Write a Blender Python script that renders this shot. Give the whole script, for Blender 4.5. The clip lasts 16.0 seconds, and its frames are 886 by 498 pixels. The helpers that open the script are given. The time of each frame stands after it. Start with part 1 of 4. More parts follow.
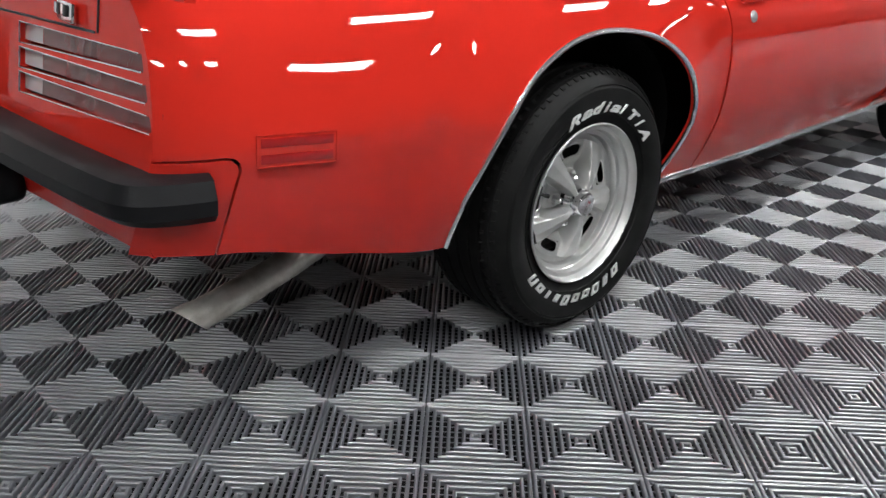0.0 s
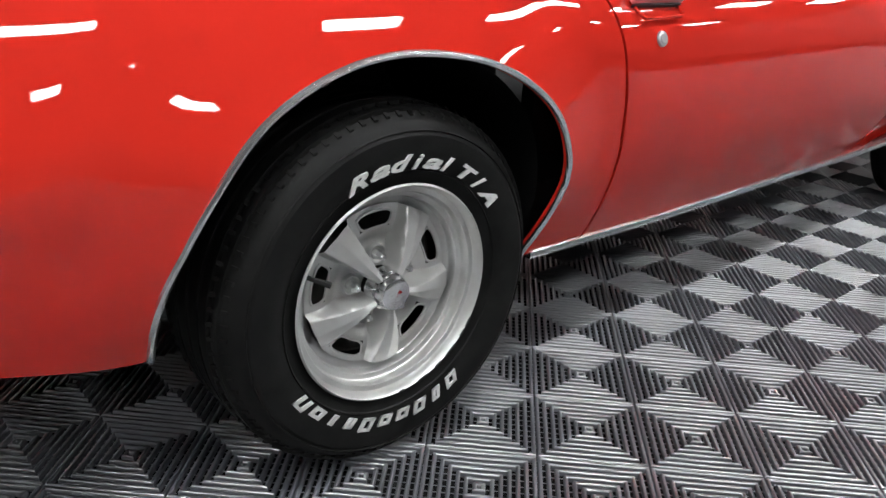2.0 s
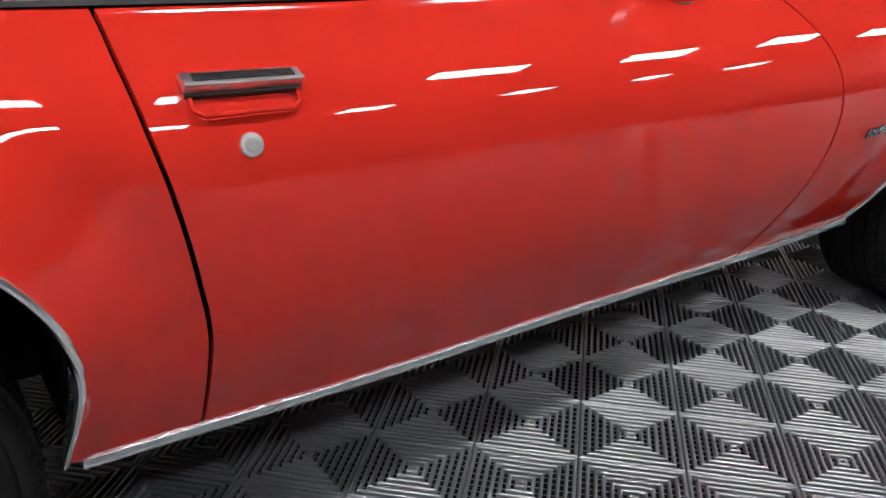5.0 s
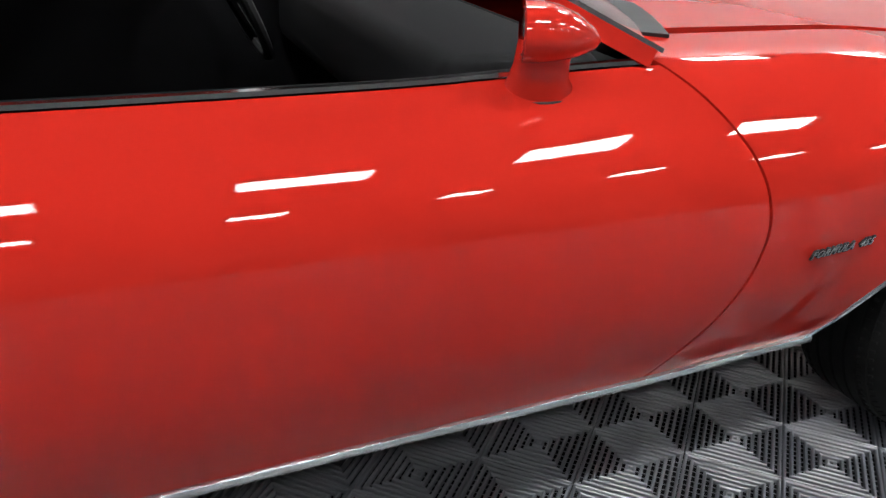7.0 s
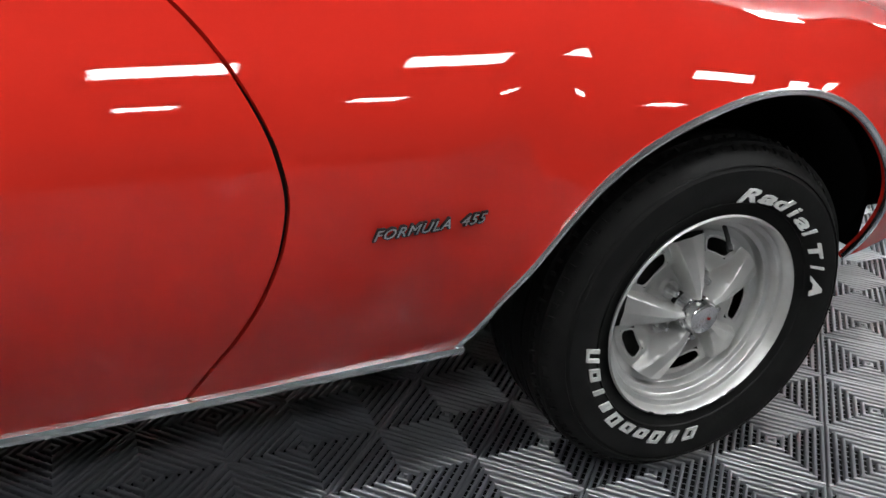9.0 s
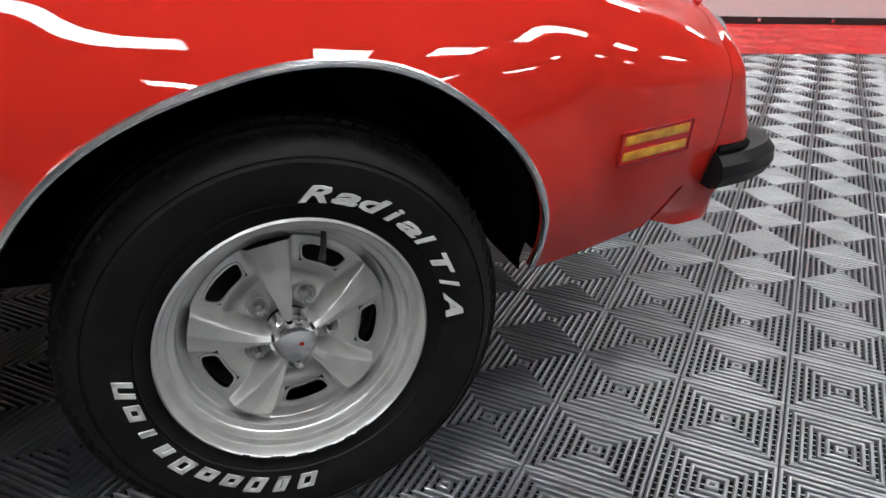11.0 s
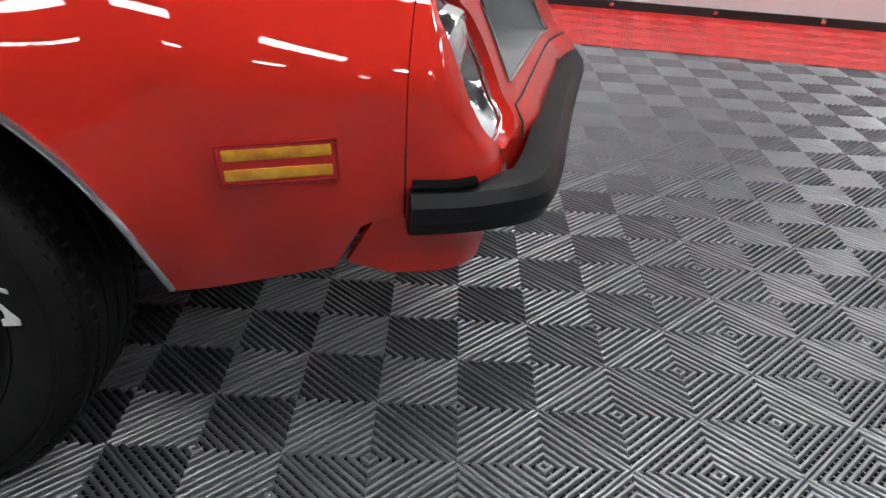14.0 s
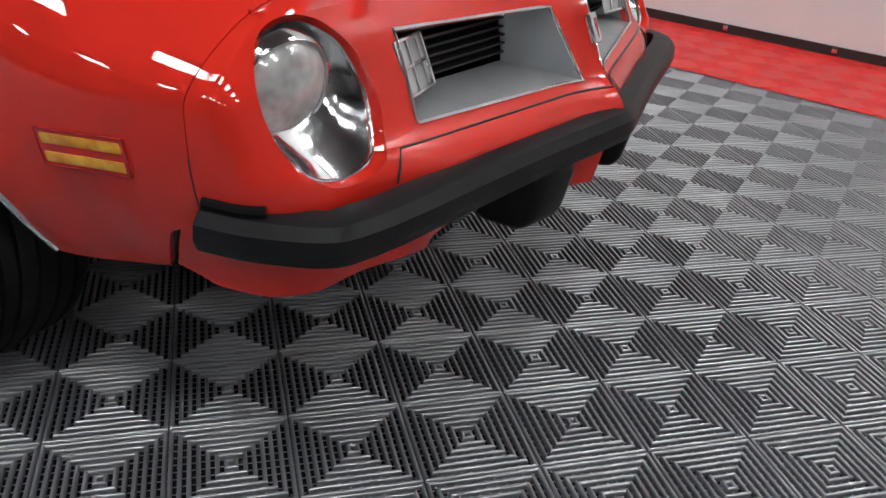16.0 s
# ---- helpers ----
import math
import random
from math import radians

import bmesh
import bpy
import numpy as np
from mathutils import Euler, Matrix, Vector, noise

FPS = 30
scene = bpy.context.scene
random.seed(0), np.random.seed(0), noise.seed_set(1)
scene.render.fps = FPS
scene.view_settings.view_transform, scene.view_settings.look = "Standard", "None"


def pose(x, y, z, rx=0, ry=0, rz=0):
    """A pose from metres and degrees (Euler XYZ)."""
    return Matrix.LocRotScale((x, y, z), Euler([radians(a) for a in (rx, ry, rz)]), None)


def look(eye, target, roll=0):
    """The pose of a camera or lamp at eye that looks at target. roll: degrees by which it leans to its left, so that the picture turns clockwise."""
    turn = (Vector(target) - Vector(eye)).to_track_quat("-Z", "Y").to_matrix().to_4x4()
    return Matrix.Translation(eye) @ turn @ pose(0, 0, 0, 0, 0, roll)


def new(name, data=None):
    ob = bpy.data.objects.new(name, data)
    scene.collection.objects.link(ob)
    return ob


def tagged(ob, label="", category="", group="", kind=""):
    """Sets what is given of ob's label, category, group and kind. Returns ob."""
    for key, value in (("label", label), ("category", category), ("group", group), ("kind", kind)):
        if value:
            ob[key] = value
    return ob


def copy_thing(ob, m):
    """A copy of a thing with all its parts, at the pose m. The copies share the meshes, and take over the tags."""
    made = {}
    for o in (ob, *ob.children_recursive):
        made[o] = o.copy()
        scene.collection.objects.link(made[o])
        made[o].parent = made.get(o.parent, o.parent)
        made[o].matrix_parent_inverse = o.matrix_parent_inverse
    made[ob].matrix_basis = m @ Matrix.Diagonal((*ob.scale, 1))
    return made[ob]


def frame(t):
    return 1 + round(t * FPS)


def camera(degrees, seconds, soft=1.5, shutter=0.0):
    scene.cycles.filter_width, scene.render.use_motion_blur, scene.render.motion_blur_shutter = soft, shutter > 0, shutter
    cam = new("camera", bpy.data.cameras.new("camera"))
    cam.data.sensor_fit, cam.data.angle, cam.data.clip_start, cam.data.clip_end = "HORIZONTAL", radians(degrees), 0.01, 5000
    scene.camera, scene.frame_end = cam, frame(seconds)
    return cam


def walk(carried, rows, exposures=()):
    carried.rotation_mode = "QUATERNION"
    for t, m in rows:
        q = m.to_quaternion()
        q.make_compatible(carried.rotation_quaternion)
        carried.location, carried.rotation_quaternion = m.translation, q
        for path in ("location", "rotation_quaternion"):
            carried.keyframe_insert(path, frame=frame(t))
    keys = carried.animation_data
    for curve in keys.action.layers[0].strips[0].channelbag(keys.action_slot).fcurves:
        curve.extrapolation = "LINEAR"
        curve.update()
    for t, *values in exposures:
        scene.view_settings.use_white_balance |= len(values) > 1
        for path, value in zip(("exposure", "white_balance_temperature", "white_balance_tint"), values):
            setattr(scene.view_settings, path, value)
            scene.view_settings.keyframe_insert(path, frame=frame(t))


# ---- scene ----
cam = camera(56.3, 16.0)
PATH = [
    (0, (-1.594, -1.17, 1.026), (-0.328, 0.169, 0.249), 1.9),
    (0.5, (-1.409, -1.084, 0.987), (-0.141, 0.249, 0.202), 2.6),
    (1, (-1.226, -1.024, 0.97), (0.05, 0.3, 0.183), 3.4),
    (1.5, (-1.025, -1.036, 0.969), (0.218, 0.328, 0.197), 3.4),
    (2, (-0.817, -1.044, 0.978), (0.405, 0.344, 0.215), 3.5),
    (2.5, (-0.618, -0.99, 0.962), (0.633, 0.377, 0.208), 3.2),
    (3, (-0.433, -0.963, 0.953), (0.82, 0.397, 0.191), 3.4),
    (3.5, (-0.253, -1.014, 0.962), (0.938, 0.404, 0.206), 2.5),
    (4, (-0.072, -1.003, 0.974), (1.082, 0.44, 0.209), 2.5),
    (4.5, (0.086, -1.002, 0.976), (1.216, 0.47, 0.231), 1.9),
    (5, (0.244, -1.022, 1.038), (1.303, 0.501, 0.29), 1.8),
    (5.2, (0.316, -0.994, 1.089), (1.34, 0.532, 0.302), 2.7),
    (7.3, (0.988, -1.045, 1.237), (1.722, 0.612, 0.392), 3.3),
    (7.5, (1.07, -1.045, 1.22), (1.8, 0.616, 0.378), 3.5),
    (8, (1.305, -1.008, 1.156), (2.05, 0.644, 0.311), 4.0),
    (8.5, (1.525, -0.967, 1.096), (2.31, 0.667, 0.252), 4.0),
    (9, (1.758, -1.021, 1.059), (2.506, 0.639, 0.23), 3.3),
    (9.5, (1.979, -1.048, 1.033), (2.699, 0.626, 0.208), 3.0),
    (10, (2.181, -1.052, 1.011), (2.91, 0.615, 0.181), 2.9),
    (10.2, (2.262, -1.051, 1.014), (2.986, 0.61, 0.168), 3.0),
    (12.3, (2.935, -1.056, 1.0), (3.482, 0.658, 0.126), 2.3),
    (12.5, (2.998, -1.057, 1.002), (3.507, 0.666, 0.123), 1.9),
    (13, (3.208, -1.054, 0.984), (3.551, 0.709, 0.106), 1.5),
    (13.5, (3.401, -1.027, 0.992), (3.564, 0.754, 0.097), 2.1),
    (14, (3.584, -0.954, 1.008), (3.579, 0.817, 0.079), 3.2),
    (14.5, (3.769, -0.912, 1.016), (3.569, 0.846, 0.084), 2.8),
    (15, (3.988, -0.859, 1.023), (3.529, 0.854, 0.096), 3.8),
    (15.5, (4.145, -0.765, 1.026), (3.499, 0.885, 0.1), 4.7),
    (16, (4.313, -0.64, 1.049), (3.459, 0.907, 0.113), 4.3),
]
EXPOSURES = [(0, .38), (5, .29), (8, .06), (12.5, -.07), (16, -.22)]
walk(cam, [(t, look(eye, target, roll)) for t, eye, target, roll in PATH], EXPOSURES)

# ---------------------------------------------------------------- figures of the plan
LIGHT_Z = 5.35
ROW = (-6.9, -4.6, -2.3, 0.0, 2.3, 4.6, 6.9, 9.2, 11.5)
# the y = 3.3 row is added fill for the white wall and front floor
LIGHTS = [(-1.8, .98, ROW), (-5.4, .55, ROW), (3.3, .98, ROW[1:4:2] + ROW[5:])]
MIRROR_AT = (1.575, .10, 1.003)

# ---------------------------------------------------------------- world and light
world = bpy.data.worlds.new("world")
scene.world = world
world.use_nodes = True
world.node_tree.nodes["Background"].inputs[0].default_value = (0.9, 0.95, 1.0, 1)
world.node_tree.nodes["Background"].inputs[1].default_value = 0.05

CEIL = 5.7
TUBE = 41.0          # glow of the ceiling tubes


# ---------------------------------------------------------------- materials
def material(name, colour, rough=0.5, metal=0.0, coat=0.0, spec=0.5):
    m = bpy.data.materials.new(name)
    m.use_nodes = True
    b = m.node_tree.nodes["Principled BSDF"]
    b.inputs["Base Color"].default_value = (*colour, 1)
    b.inputs["Roughness"].default_value = rough
    b.inputs["Metallic"].default_value = metal
    b.inputs["Coat Weight"].default_value = coat
    b.inputs["Coat Roughness"].default_value = 0.02
    b.inputs["Specular IOR Level"].default_value = spec
    return m


def link(m, a, b):
    m.node_tree.links.new(a, b)


def vary(m, scale, lo, hi, to="Base Color", detail=5, coords="Object"):
    """Noise between two values or colours into one input."""
    t = m.node_tree.nodes
    b = t["Principled BSDF"]
    c, n, r = t.new("ShaderNodeTexCoord"), t.new("ShaderNodeTexNoise"), t.new("ShaderNodeValToRGB")
    n.inputs["Scale"].default_value, n.inputs["Detail"].default_value = scale, detail
    lo, hi = (lo if isinstance(lo, tuple) else (lo,) * 3), (hi if isinstance(hi, tuple) else (hi,) * 3)
    r.color_ramp.elements[0].position, r.color_ramp.elements[1].position = 0.3, 0.7
    r.color_ramp.elements[0].color, r.color_ramp.elements[1].color = (*lo, 1), (*hi, 1)
    link(m, c.outputs[coords], n.inputs["Vector"])
    link(m, n.outputs["Fac"], r.inputs["Fac"])
    link(m, r.outputs["Color"], b.inputs[to])
    return m


def bumpy(m, scale, strength, distance=0.001, detail=4):
    t = m.node_tree.nodes
    c, n, k = t.new("ShaderNodeTexCoord"), t.new("ShaderNodeTexNoise"), t.new("ShaderNodeBump")
    n.inputs["Scale"].default_value, n.inputs["Detail"].default_value = scale, detail
    k.inputs["Strength"].default_value, k.inputs["Distance"].default_value = strength, distance
    link(m, c.outputs["Object"], n.inputs["Vector"])
    link(m, n.outputs["Fac"], k.inputs["Height"])
    link(m, k.outputs["Normal"], t["Principled BSDF"].inputs["Normal"])
    return m


RED = vary(material("red_paint", (0.60, 0.026, 0.016), 0.45, coat=1.0, spec=0.0), 2.0, (0.58, 0.024, 0.015), (0.63, 0.028, 0.017))
CHROME = vary(material("chrome", (0.82, 0.82, 0.83), 0.12, 1.0), 40, 0.06, 0.2, "Roughness")
SILVER = vary(bumpy(material("silver_wheel_paint", (0.62, 0.62, 0.61), 0.36, 0.7), 300, 0.08), 14, (0.54, 0.535, 0.52), (0.68, 0.68, 0.67))
RUBBER = vary(bumpy(material("tyre_rubber", (0.006, 0.006, 0.006), 0.55, spec=0.16), 180, 0.25), 25, (0.005, 0.005, 0.005), (0.010, 0.010, 0.0095))
WHITE = vary(material("white_lettering", (0.75, 0.75, 0.73), 0.6), 60, (0.62, 0.62, 0.6), (0.8, 0.8, 0.79))
BUMPER = vary(bumpy(material("black_bumper_rubber", (0.007, 0.007, 0.008), 0.36, spec=0.12), 260, 0.3), 9, (0.007, 0.007, 0.008), (0.014, 0.014, 0.015))
SATIN = vary(material("satin_chrome", (0.78, 0.78, 0.79), 0.4, 1.0), 60, 0.34, 0.46, "Roughness")
ALU = vary(material("brushed_aluminium", (0.88, 0.88, 0.89), 0.25, 1.0), 30, (0.84, 0.84, 0.85), (0.92, 0.92, 0.93))
DARK = material("dark_underside", (0.006, 0.006, 0.006), 0.9, spec=0.1)
TRIM = vary(material("black_trim", (0.012, 0.012, 0.013), 0.5), 30, (0.009, 0.009, 0.01), (0.02, 0.02, 0.02))
AMBER = bumpy(vary(material("amber_lens", (0.75, 0.30, 0.02), 0.2, coat=0.6), 45, (0.62, 0.2, 0.012), (0.85, 0.42, 0.03)), 220, 0.4)
REDLENS = bumpy(material("red_lens", (0.36, 0.008, 0.008), 0.18, coat=0.8), 260, 0.3)
TAIL = bumpy(vary(material("tail_lens", (0.16, 0.03, 0.032), 0.2, coat=0.7), 12, (0.12, 0.02, 0.022), (0.2, 0.045, 0.045)), 240, 0.3)
REVERSE = bumpy(material("clear_ribbed_lens", (0.5, 0.5, 0.5), 0.15, coat=0.8), 260, 0.3)
LAMPGLASS = vary(material("fluted_headlight_glass", (0.5, 0.5, 0.49), 0.12, 0.35, coat=1.0), 26, (0.45, 0.45, 0.44), (0.9, 0.9, 0.88), detail=2)
PIPE = vary(material("worn_exhaust_steel", (0.66, 0.63, 0.57), 0.4, 0.6), 22, (0.50, 0.46, 0.40), (0.86, 0.83, 0.77))
GREYP = vary(material("grille_grey_paint", (0.36, 0.37, 0.38), 0.4, 0.5), 12, (0.33, 0.34, 0.35), (0.4, 0.41, 0.42))
VINYL = bumpy(material("black_vinyl", (0.007, 0.007, 0.008), 0.7, spec=0.15), 300, 0.4)
WALLW = bumpy(vary(material("white_wall_paint", (0.8, 0.8, 0.79), 0.6), 1.5, (0.77, 0.77, 0.76), (0.83, 0.83, 0.82)), 120, 0.15)
BASEB = material("black_baseboard", (0.02, 0.02, 0.02), 0.5)
TILE = vary(material("grey_tile_plastic", (0.11, 0.116, 0.132), 0.31, spec=1.0), 9, (0.098, 0.103, 0.117), (0.122, 0.129, 0.147))
TILE.node_tree.nodes["Principled BSDF"].inputs["IOR"].default_value = 2.3
TILERED = vary(material("red_tile_plastic", (0.62, 0.02, 0.018), 0.36), 9, (0.56, 0.016, 0.015), (0.68, 0.026, 0.022))
SUB = material("dark_subfloor", (0.02, 0.02, 0.02), 0.9, spec=0.05)
BACK = vary(material("dark_ceiling_paint", (0.1, 0.1, 0.1), 0.8), 0.7, (0.07, 0.07, 0.075), (0.13, 0.13, 0.13))
GREYW = vary(material("unseen_wall_grey", (0.22, 0.22, 0.22), 0.6), 0.8, (0.16, 0.16, 0.165), (0.28, 0.28, 0.275))
DISC = vary(material("iron_brake", (0.05, 0.048, 0.045), 0.7, 0.4), 30, (0.03, 0.03, 0.03), (0.08, 0.075, 0.07))

GLASS = bpy.data.materials.new("clear_glass")
GLASS.use_nodes = True
_b = GLASS.node_tree.nodes["Principled BSDF"]
_b.inputs["Transmission Weight"].default_value, _b.inputs["Roughness"].default_value, _b.inputs["IOR"].default_value = 1.0, 0.0, 1.45
_b.inputs["Base Color"].default_value = (0.92, 0.95, 0.94, 1)

LAMP = bpy.data.materials.new("tube_glow")
LAMP.use_nodes = True
_n = LAMP.node_tree.nodes
_e = _n.new("ShaderNodeEmission")
_e.inputs["Color"].default_value, _e.inputs["Strength"].default_value = (0.97, 0.99, 1.0, 1), TUBE
LAMP.node_tree.links.new(_e.outputs[0], _n["Material Output"].inputs["Surface"])


# ---------------------------------------------------------------- mesh helpers
def add_mesh(name, verts, faces, mat, parent=None, smooth=True, label="", angle=35):
    me = bpy.data.meshes.new(name)
    me.from_pydata([tuple(map(float, v)) for v in verts], [], faces)
    me.materials.append(mat)
    if smooth:
        me.polygons.foreach_set("use_smooth", [True] * len(me.polygons))
        me.set_sharp_from_angle(angle=radians(angle))
    ob = new(name, me)
    ob.parent = parent
    if label:
        ob["label"] = label
    return ob


def part(name, bm, mat, parent, label="", smooth=True, angle=35):
    """Links a bmesh as one mesh object under a thing or a part."""
    me = bpy.data.meshes.new(name)
    bm.to_mesh(me)
    bm.free()
    me.materials.append(mat)
    if smooth:
        me.polygons.foreach_set("use_smooth", [True] * len(me.polygons))
        me.set_sharp_from_angle(angle=radians(angle))
    ob = new(name, me)
    ob.parent = parent
    if label:
        ob["label"] = label
    return ob


def empty(name, parent=None):
    ob = new(name)
    ob.empty_display_size = 0.1
    ob.parent = parent
    return ob


def box_bm(a, b, bevel=0.0, seg=2, bm=None):
    bm = bm or bmesh.new()
    made = bmesh.ops.create_cube(bm, size=1)["verts"]
    for v in made:
        v.co = Vector([(a[i] + b[i]) / 2 + v.co[i] * (b[i] - a[i]) for i in range(3)])
    if bevel:
        edges = list({e for v in made for e in v.link_edges})
        bmesh.ops.bevel(bm, geom=edges, offset=bevel, segments=seg, affect="EDGES", profile=0.5)
    return bm


def lathe(name, profile, mat, parent, seg=96, label="", angle=30):
    """Turns (radius, y) points about the y axis."""
    n = len(profile)
    verts = [(r * math.cos(2 * math.pi * k / seg), y, r * math.sin(2 * math.pi * k / seg)) for k in range(seg) for r, y in profile]
    faces = [(k * n + i, k * n + i + 1, (k + 1) % seg * n + i + 1, (k + 1) % seg * n + i) for k in range(seg) for i in range(n - 1)]
    return add_mesh(name, verts, faces, mat, parent, True, label, angle)


def catmull(points, t):
    """A smooth curve through points, at t from 0 to len - 1."""
    n = len(points) - 1
    i = max(0, min(n - 1, int(t)))
    f = t - i
    p = [np.asarray(points[max(0, min(n, i + k))], float) for k in (-1, 0, 1, 2)]
    if i == 0:
        p[0] = 2 * p[1] - p[2]
    if i == n - 1:
        p[3] = 2 * p[2] - p[1]
    return p[1] + 0.5 * f * (p[2] - p[0] + f * (2 * p[0] - 5 * p[1] + 4 * p[2] - p[3] + f * (3 * (p[1] - p[2]) + p[3] - p[0])))


def smooth_line(points, n):
    return [catmull(points, (len(points) - 1) * k / (n - 1)) for k in range(n)]


def sweep(name, profile, path, mat, parent, up=(0, 0, 1), label="", closed=True, caps=True, angle=40, lift=None):
    """Carries a closed (side, up) profile along a path."""
    path = [Vector(p) for p in path]
    up = Vector(up)
    verts, faces, n = [], [], len(profile)
    for k, p in enumerate(path):
        d = (path[min(k + 1, len(path) - 1)] - path[max(k - 1, 0)]).normalized()
        side = d.cross(up).normalized()
        top = side.cross(d).normalized()
        for a, b in profile:
            verts.append(p + side * a + top * b)
    for k in range(len(path) - 1):
        for i in range(n if closed else n - 1):
            j = (i + 1) % n
            faces.append((k * n + i, (k + 1) * n + i, (k + 1) * n + j, k * n + j))
    if caps and closed:
        faces += [tuple(range(n)), tuple((len(path) - 1) * n + i for i in reversed(range(n)))]
    return add_mesh(name, verts, faces, mat, parent, True, label, angle)


def tube(name, path, radius, mat, parent, seg=10, label=""):
    return sweep(name, [(radius * math.cos(2 * math.pi * k / seg), radius * math.sin(2 * math.pi * k / seg)) for k in range(seg)], path, mat, parent, label=label)


def clipped(name, at, us, vs, keeps, mat, parent, thick=0.012, label="", flip=False, mirror=None, angle=50, hint=None):
    """A panel: the grid us x vs of the surface at(u, v), kept where every keep(point) is above 0, with a folded rim."""
    uv = [(u, v) for u in us for v in vs]
    m = len(vs)
    polys = [[i * m + j, (i + 1) * m + j, (i + 1) * m + j + 1, i * m + j + 1] for i in range(len(us) - 1) for j in range(m - 1)]
    pos = [np.asarray(at(*p), float) for p in uv]
    for keep in keeps:
        f = [keep(p) for p in pos]
        seen, out = {}, []
        for poly in polys:
            if all(f[i] > 0 for i in poly):
                out.append(poly)
                continue
            if all(f[i] <= 0 for i in poly):
                continue
            now = []
            for a, b in zip(poly, poly[1:] + poly[:1]):
                if f[a] > 0:
                    now.append(a)
                if (f[a] > 0) != (f[b] > 0):
                    key = (min(a, b), max(a, b))
                    if key not in seen:
                        lo, hi = key
                        t0, t1 = 0.0, 1.0
                        for _ in range(9):
                            t = (t0 + t1) / 2
                            q = at(uv[lo][0] + t * (uv[hi][0] - uv[lo][0]), uv[lo][1] + t * (uv[hi][1] - uv[lo][1]))
                            if (keep(q) > 0) == (f[lo] > 0):
                                t0 = t
                            else:
                                t1 = t
                        uv.append((uv[lo][0] + t * (uv[hi][0] - uv[lo][0]), uv[lo][1] + t * (uv[hi][1] - uv[lo][1])))
                        pos.append(np.asarray(at(*uv[-1]), float))
                        seen[key] = len(pos) - 1
                    now.append(seen[key])
            if len(now) > 2:
                out.append(now)
        polys = out
        f = None
    used = sorted({i for p in polys for i in p})
    index = {i: k for k, i in enumerate(used)}
    pts = [pos[i] for i in used]
    polys = [[index[i] for i in p] for p in polys]
    if mirror is not None:
        pts = [np.array([p[0], 2 * mirror - p[1], p[2]]) for p in pts]
        flip = not flip
    if flip:
        polys = [p[::-1] for p in polys]
    bm = bmesh.new()
    vs_ = [bm.verts.new(p) for p in pts]
    for p in polys:
        try:
            bm.faces.new([vs_[i] for i in p])
        except ValueError:
            pass
    bmesh.ops.remove_doubles(bm, verts=bm.verts, dist=0.0008)
    bmesh.ops.dissolve_degenerate(bm, dist=0.0004, edges=bm.edges)
    bm.normal_update()
    if thick:
        rim = [e for e in bm.edges if e.is_boundary]
        inner = {}
        for e in rim:
            for v in e.verts:
                if v not in inner:
                    inner[v] = (bm.verts.new(v.co), bm.verts.new(v.co - v.normal * thick))
        for e in rim:
            loop = e.link_loops[0]
            a, b = loop.vert, loop.link_loop_next.vert
            bm.faces.new([inner[b][0], inner[a][0], inner[a][1], inner[b][1]])
    return part(name, bm, mat, parent, label, True, angle)
# ---------------------------------------------------------------- the room
def wall_box(name, a, b, mat):
    return tagged(part(name, box_bm(a, b), mat, None, smooth=False), kind="structure")


WALL_TURN, WALL_AT = radians(-8.3), Vector((4.5, 4.26, 0))
along = Vector((math.cos(WALL_TURN), math.sin(WALL_TURN), 0))
across = Vector((-along.y, along.x, 0))
RED_BAND = 0.99

floor = tagged(part("floor", box_bm((-10, -15, -0.12), (16, 9, -0.017)), SUB, None, smooth=False), "dark sub-floor under grey ribbed plastic tiles", "floor", kind="structure")


def place_wall(ob):
    ob.matrix_world = Matrix.Translation(WALL_AT) @ Matrix.Rotation(WALL_TURN, 4, "Z")
    return ob


wall_north = place_wall(wall_box("wall_north", (-14, 0.0, -0.12), (13, 0.2, CEIL), WALLW))
tagged(wall_north, "white painted showroom wall above the red floor border", "wall")
baseboard = place_wall(wall_box("baseboard", (-14, -0.012, -0.014), (13, -0.001, 0.055), BASEB))
tagged(baseboard, "thin black skirting strip along the white wall", "baseboard")
for k in range(-6, 12):
    clip = tagged(place_wall(part("wall_clip", box_bm((k * 0.62, -0.02, 0.02), (k * 0.62 + 0.03, -0.013, 0.05), 0.003), CHROME, None)), "small bright metal clip on black skirting", "clip", "clips along the skirting")
# three unseen walls close the room; their grey keeps the car's reflections dim
wall_east = tagged(wall_box("wall_east", (13.5, -14, -0.12), (13.7, 8, CEIL), GREYW), "plain unseen wall, kept grey for dim reflections", "wall")
wall_west = tagged(wall_box("wall_west", (-9, -14, -0.12), (-8.8, 9, CEIL), GREYW), "plain unseen wall, kept grey for dim reflections", "wall")
wall_south = tagged(wall_box("wall_south", (-9, -14.2, -0.12), (14, -14.0, CEIL), GREYW), "plain unseen wall, kept grey for dim reflections", "wall")
ceiling = tagged(wall_box("ceiling", (-10, -15, CEIL), (16, 9, CEIL + 0.2), BACK), "dark painted warehouse ceiling", "ceiling")


